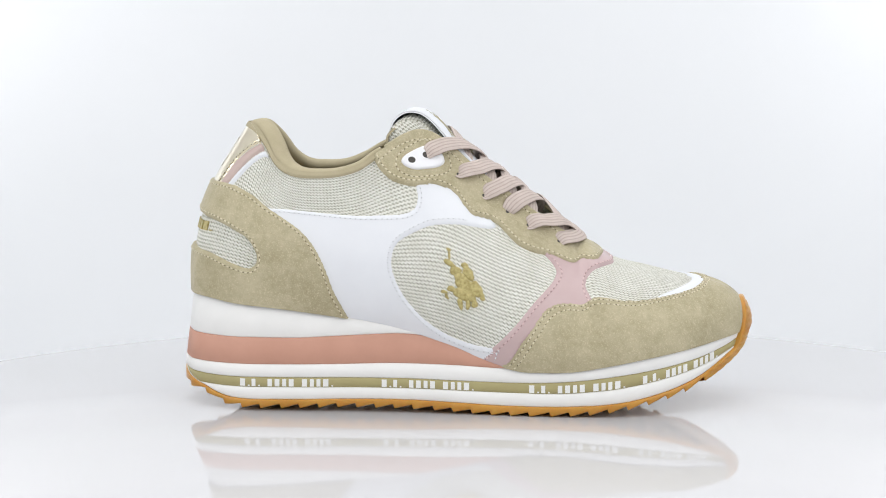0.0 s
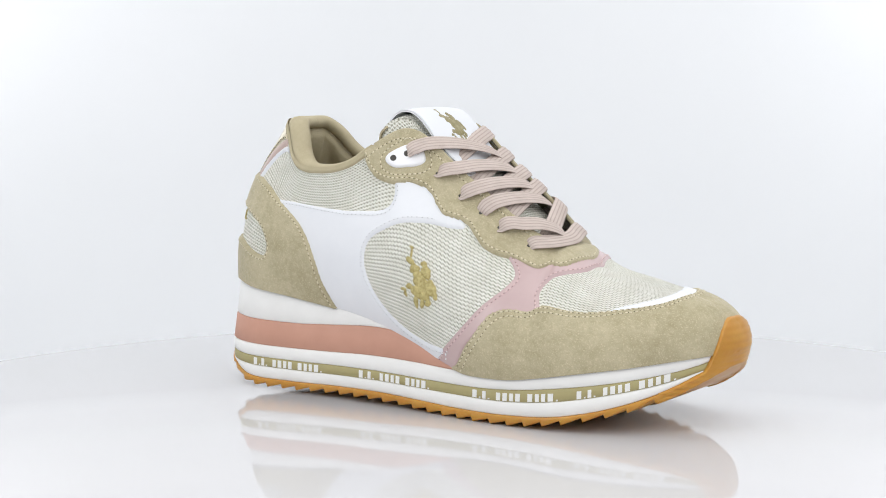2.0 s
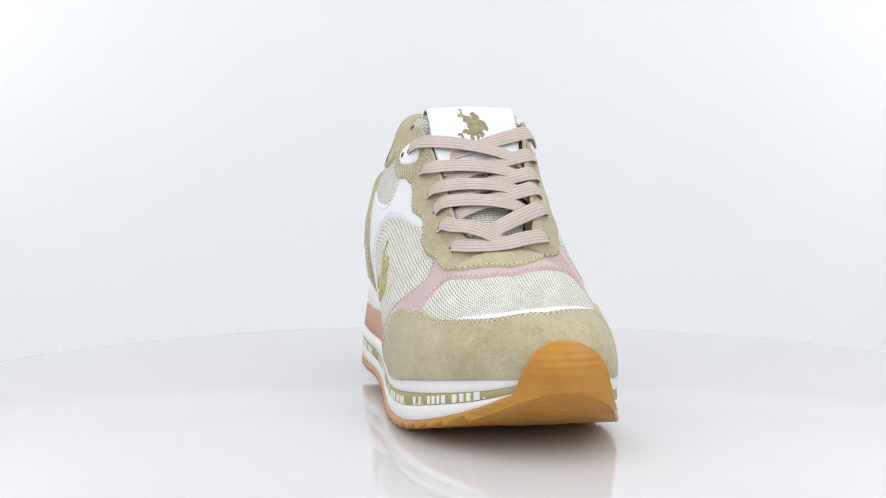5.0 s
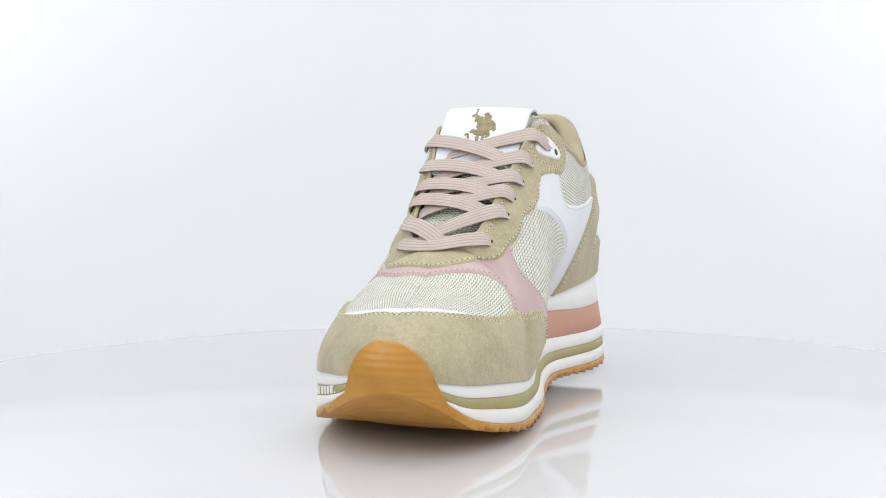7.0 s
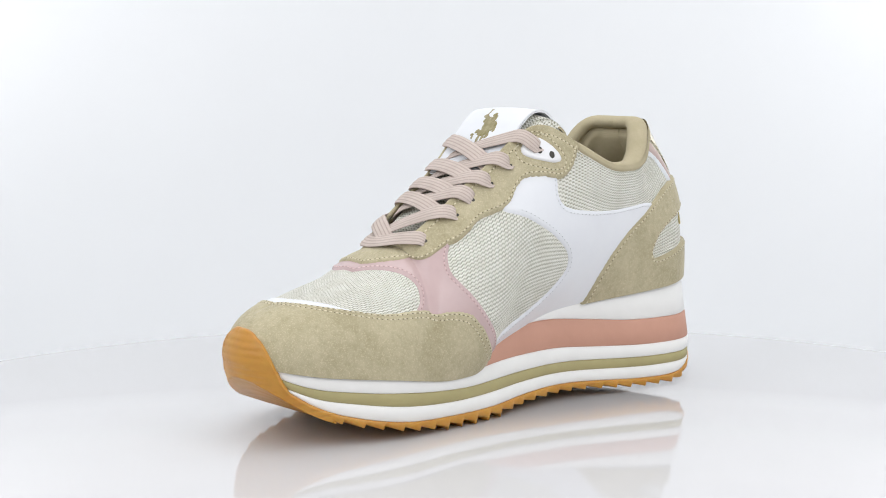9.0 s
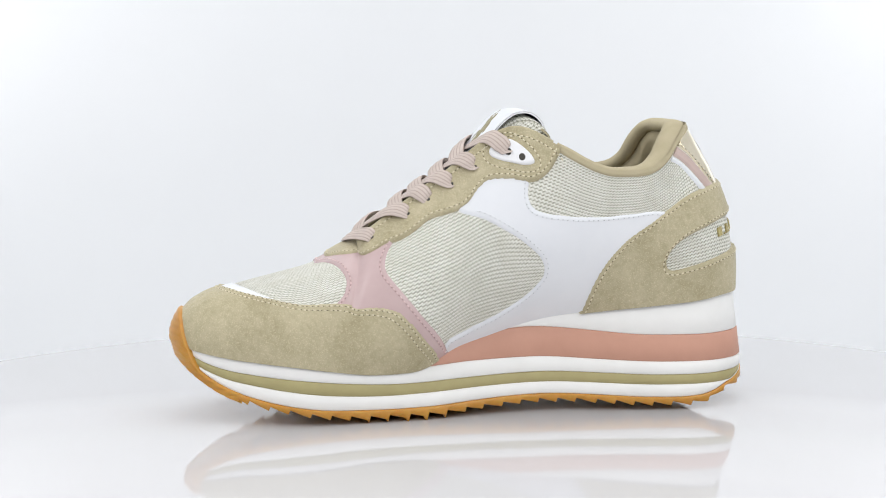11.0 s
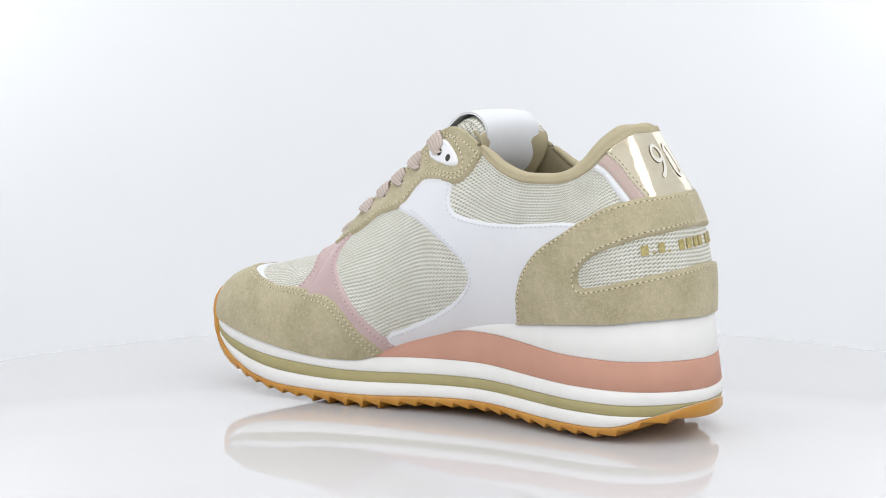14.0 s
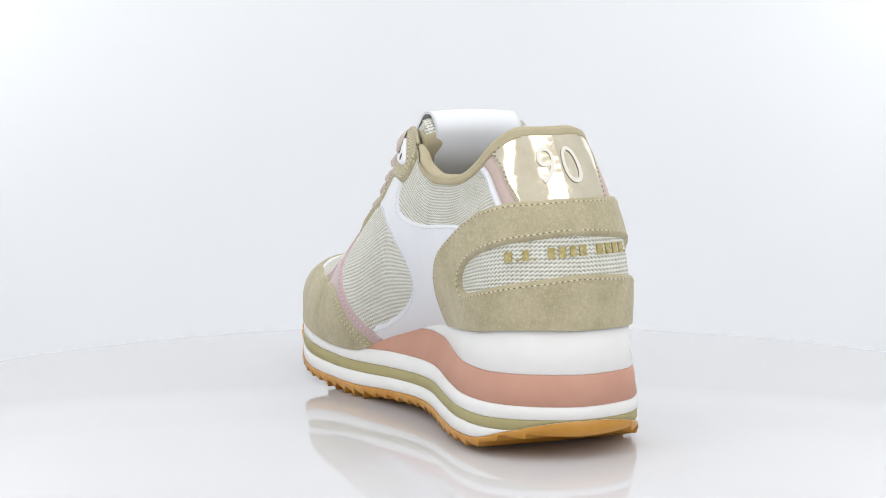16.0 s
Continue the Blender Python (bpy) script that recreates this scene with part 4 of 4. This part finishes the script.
def patch(side, points, thick, rim):
    """A small smooth piece on the upper: rings from its outline to its middle."""
    line = outline(points, 72)
    mid = line.mean(0)
    v, n = [], 72
    size = np.linalg.norm((line - mid) * (WAY_U, WAY_V), axis=1).mean()
    for k in (1.0, 0.985, 0.95, 0.88, 0.78, 0.6, 0.35, 0.1):
        h = thick * math.sqrt(1 - (1 - min((1 - k) * size / rim, 1)) ** 2)
        uv = mid + (line - mid) * k
        v.append(on_upper(side, uv[:, 0], uv[:, 1], np.full(n, h)))
    f = [(a * n + i, a * n + (i + 1) % n, (a + 1) * n + (i + 1) % n, (a + 1) * n + i) for a in range(7) for i in range(n)]
    f.append(tuple(7 * n + i for i in range(n)))
    return np.vstack(v), f


def disc_on(side, u, v, height, radius, parent):
    c, n = on_upper(side, u, v, height), lookup(NORMALS[side], u, v)
    e1 = np.cross(n, (0, 1, 0.3))
    e1 /= np.linalg.norm(e1)
    e2 = np.cross(n, e1)
    a = np.linspace(0, 2 * np.pi, 20, endpoint=False)
    ring = [c + (e1 * np.cos(t) + e2 * np.sin(t) * 0.85) * radius * r + n * h for r, h in ((1.0, 0.0), (0.85, 0.12), (0.7, 0.05)) for t in a]
    f = [(k * 20 + i, k * 20 + (i + 1) % 20, (k + 1) * 20 + (i + 1) % 20, (k + 1) * 20 + i) for k in range(2) for i in range(20)]
    f.append(tuple(40 + i for i in range(20)))
    # no opening is cut: the disc's dark colour is the shade inside the hole
    part("lace_hole", ring, f, HOLE_SHADE, parent, "dark disc painted as the shade in a round lace hole")


build_laces()

# ---- toe bumper, lettering, emblems ----
def build_bumper():
    rise = curve1([(0, 52), (8, 51.6), (13, 49.6), (17, 46), (19.5, 41.5), (22, 36.5), (25, 31), (29, 26), (36, 20), (60, 10)])
    step = np.linalg.norm(PLAN[1] - PLAN[0])
    cols, rows, under = np.arange(-int(46 / step), int(46 / step) + 1), 34, 26
    v = []
    for c in cols:
        i = np.array([(TOE + c) % NS])
        d = abs(c) * step
        x = PLAN[i, 0]
        low, edge = float(gum_low(x)[0]) - 0.2, float(feather(x)[0]) - 1.0
        top = max(float(rise(d * 1.09)) - 1.2, float(gum_top(x)[0]) + 0.3)
        side = -1 if c < 0 else 1
        rib = lookup(SIDES[side], np.full(91, 1 - d / 330.0), np.linspace(0, 1, 91))
        nor = lookup(NORMALS[side], np.full(91, 1 - d / 330.0), np.linspace(0, 1, 91))
        foot = wall(i, np.array([low]), 0.5)[0]
        for r in range(under, 0, -1):
            # the tread runs on beneath the raised toe
            px = foot[0] - 1.6 * r * max(0.12, 1 - (d / 44) ** 2)
            v.append((px, foot[1] + (5 - foot[1]) * 0.014 * r, max(float(gum_low(np.array([px]))[0]) - 0.5 + 0.45 * abs(math.sin(r * 1.1)) ** 4, 0.05)))
        for r in range(rows):
            z = low + (top - low) * r / (rows - 1)
            gap = top - z
            thick = 2.4 * math.sqrt(1 - (1 - min(gap / 1.6, 1)) ** 2) - (0.5 if r == rows - 1 else 0)
            thick = thick * min(1, max(0.3, (50 - d) / 14)) * min(1, 0.25 + (z - low) / 9)
            groove = 0.4 * abs(math.sin(z * 1.15)) ** 10
            if z < edge:
                p = wall(i, np.array([z]), thick - groove)[0]
            else:
                k = np.interp(z, rib[:, 2], np.arange(91.0))
                p, out = (np.array([np.interp(k, np.arange(91.0), row[:, c]) for c in range(3)]) for row in (rib, nor))
                p = p + out / np.linalg.norm(out) * (thick + 0.9 - groove)
            v.append(p)
    part("toe_bumper", v, grid_faces(len(cols), rows + under), GUM, shoe, "translucent amber gum rubber toe bumper")


build_bumper()

WIDTHS = [("b", 1.15), ("d", .4), ("b", .9), ("d", .4), ("s", .75), ("b", 1.0), ("b", 1.1), ("b", .9), ("b", 1.1), ("s", .7), ("b", 1.15), ("b", .9),
          ("b", .9), ("b", 1.2), ("d", .4)]


def bars(place, length, height, raised, stroke=1.0):
    """A row of plain solid bars in place of words, each a piece of its own; place maps (along, up, out) to the shoe."""
    unit = length / (sum(w for _, w in WIDTHS) + 0.3 * len(WIDTHS))
    at, made = 0.0, []
    for kind, w in WIDTHS:
        x0, x1 = at, at + w * unit * stroke
        at += (w + 0.3) * unit
        if kind == "s":
            continue
        tall, n = (height if kind == "b" else height * 0.18), 4
        v, f = [], []
        for x in np.linspace(x0, x1, n):
            for y, o in ((0, -0.3), (0, raised), (tall, raised), (tall, -0.3)):
                v.append(place(x, y, o))
        for a in range(n - 1):
            f += [(a * 4 + b, (a + 1) * 4 + b, (a + 1) * 4 + b + 1, a * 4 + b + 1) for b in range(3)]
        f += [(0, 1, 2, 3), tuple((n - 1) * 4 + b for b in (3, 2, 1, 0))]
        made.append((np.array(v), f))
    return made


def build_stripe_bars():
    i = np.arange(0, TOE + 1)
    xs = PLAN[i, 0]

    def spot(x, up, out):
        k = np.interp(x, xs, i)
        a = int(k)
        z = float(olive_low(x)) + 0.4 + up
        p = wall(np.array([a, a + 1]), np.array([z, z]), out - 0.15)
        return p[0] + (p[1] - p[0]) * (k - a)

    for x0, x1 in ((-106, -59.5), (-37, 8.5), (34, 80.5), (88, 126)):
        for v, f in bars(lambda s, up, out: spot(x0 + s, up, out), x1 - x0, 3.6, 0.22, 0.8):
            part("printed_bar", v, f, WHITE_PRINT, STRIPE, "white printed bar", smooth=False)


build_stripe_bars()


def round_heel(s, v, out):
    """Place on the upper by the way round the heel in u, positive on the inner side."""
    return on_upper(1 if s > 0 else -1, abs(s), v, out)


def build_heel_marks():
    for v, f in bars(lambda s, up, out: round_heel(.100 - s / WAY_U, .342 + up / WAY_V + .028 * min(s / 34.0, 1.0), out), 66, 4.0, 0.8, 0.8):
        part("embroidered_bar", v, f, EMBLEM, shoe, "raised olive embroidered bar", smooth=False)
    text = bpy.data.curves.new("number", "FONT")
    text.body, text.size, text.resolution_u, text.offset, text.space_character = "90", 24.0, 6, -0.2, 1.15
    ob = new("number", text)
    bpy.context.view_layer.update()
    me = bpy.data.meshes.new_from_object(ob.evaluated_get(bpy.context.evaluated_depsgraph_get()))
    bpy.data.objects.remove(ob)
    bm = bmesh.new()
    bm.from_mesh(me)
    bmesh.ops.triangulate(bm, faces=bm.faces)
    for _ in range(2):
        bmesh.ops.subdivide_edges(bm, edges=[e for e in bm.edges if e.calc_length() > 2.0], cuts=1)
        bmesh.ops.triangulate(bm, faces=bm.faces)
    mid = max(v.co.x for v in bm.verts) / 2
    verts = [round_heel(.004 - (v.co.x - mid) / WAY_U * 1.3, 0.70 + v.co.y / WAY_V, 1.25) for v in bm.verts]
    faces = [tuple(v.index for v in f.verts) for f in bm.faces]
    bm.free()
    part("heel_number", verts, faces, PALE_PRINT, shoe, "pale printed number on the heel tab")


build_heel_marks()

# a plain emblem out of rounded shapes: place, half sizes and lean, in millimetres and degrees
SHAPES = [(-7.6, 14.6, 1.3, 1.0, 0), (-7.3, 11.2, 0.6, 3.4, 0), (-7.0, 7.2, 3.6, 1.7, -20), (-4.4, 4.4, 3.6, 2.1, 40), (0.6, 9.0, 2.0, 2.0, 0), (2.2, 5.4, 2.9, 3.4, 12),
          (-1.6, 1.2, 3.2, 3.4, 20), (1.2, -1.8, 6.6, 4.8, -12), (6.0, -1.4, 3.0, 4.6, 0), (8.6, -3.6, 1.3, 3.2, 10), (-1.2, -7.4, 4.4, 3.6, 0), (3.0, -6.6, 3.2, 3.0, 0),
          (-1.9, -13.2, 1.4, 3.4, 8), (2.0, -12.0, 1.2, 3.0, -6), (5.2, -9.8, 1.5, 2.6, -15), (-10.2, -9.4, 1.8, 1.0, 10), (-6.4, -6.6, 2.4, 1.7, 20), (-8.8, -11.6, 0.9, 1.8, 20)]


def emblem(name, place, scale, mat, label):
    """The largest shape is the part; the others are pieces on it."""
    body = None
    for k in sorted(range(len(SHAPES)), key=lambda i: -SHAPES[i][2] * SHAPES[i][3]):
        x, y, a, b, lean = SHAPES[k]
        c, s, n = math.cos(radians(lean)), math.sin(radians(lean)), 20
        v = []
        for r, h in ((1.0, -0.2), (0.93, 0.35), (0.6, 0.5), (0.2, 0.55)):
            for t in np.linspace(0, 2 * np.pi, n, endpoint=False):
                w = r * (1 + 0.10 * math.sin(3 * t + k) + 0.06 * math.sin(7 * t + 2 * k))
                p, q = a * w * math.cos(t), b * w * math.sin(t)
                v.append(place((x + p * c - q * s) * scale, (y + p * s + q * c) * scale, h * scale + 0.012 * k))
        f = [(r * n + i, r * n + (i + 1) % n, (r + 1) * n + (i + 1) % n, (r + 1) * n + i) for r in range(3) for i in range(n)]
        f.append(tuple(3 * n + i for i in range(n)))
        if body is None:
            body = part(name, np.array(v), f, mat, shoe, label)
        else:
            part("emblem_piece", np.array(v), f, mat, body)


def build_emblems():
    mm_u, mm_v = .000877 / .285, .00243 / .285
    emblem("emblem", lambda x, y, o: on_upper(-1, .513 + x * mm_u + y * .0007, .345 + y * mm_v, o), 1.0, EMBLEM, "olive gold embroidered emblem")
    prof = even(spline(FLAP, 300), 90)
    t = np.gradient(prof, axis=0)
    t /= np.linalg.norm(t, axis=1)[:, None]
    s = np.r_[0, np.cumsum(np.linalg.norm(np.diff(prof, axis=0), axis=1))]

    def on_flap(x, y, o):
        d = 32.5 + y
        px, pz = np.interp(d, s, prof[:, 0]), np.interp(d, s, prof[:, 1])
        drop = 0.003 * x * x
        return np.array([px, 7 + x, pz]) + RISE * (1.05 + o * 0.3 - drop)

    emblem("flap_emblem", on_flap, 0.72, OLIVE_PRINT, "olive printed emblem")


build_emblems()



def motions():
    rows = [(0.5 * k, pose(0, 0, 0, 0, 0, -3.333 - 7.6 * k)) for k in range(33)]
    walk(shoe, rows)


motions()
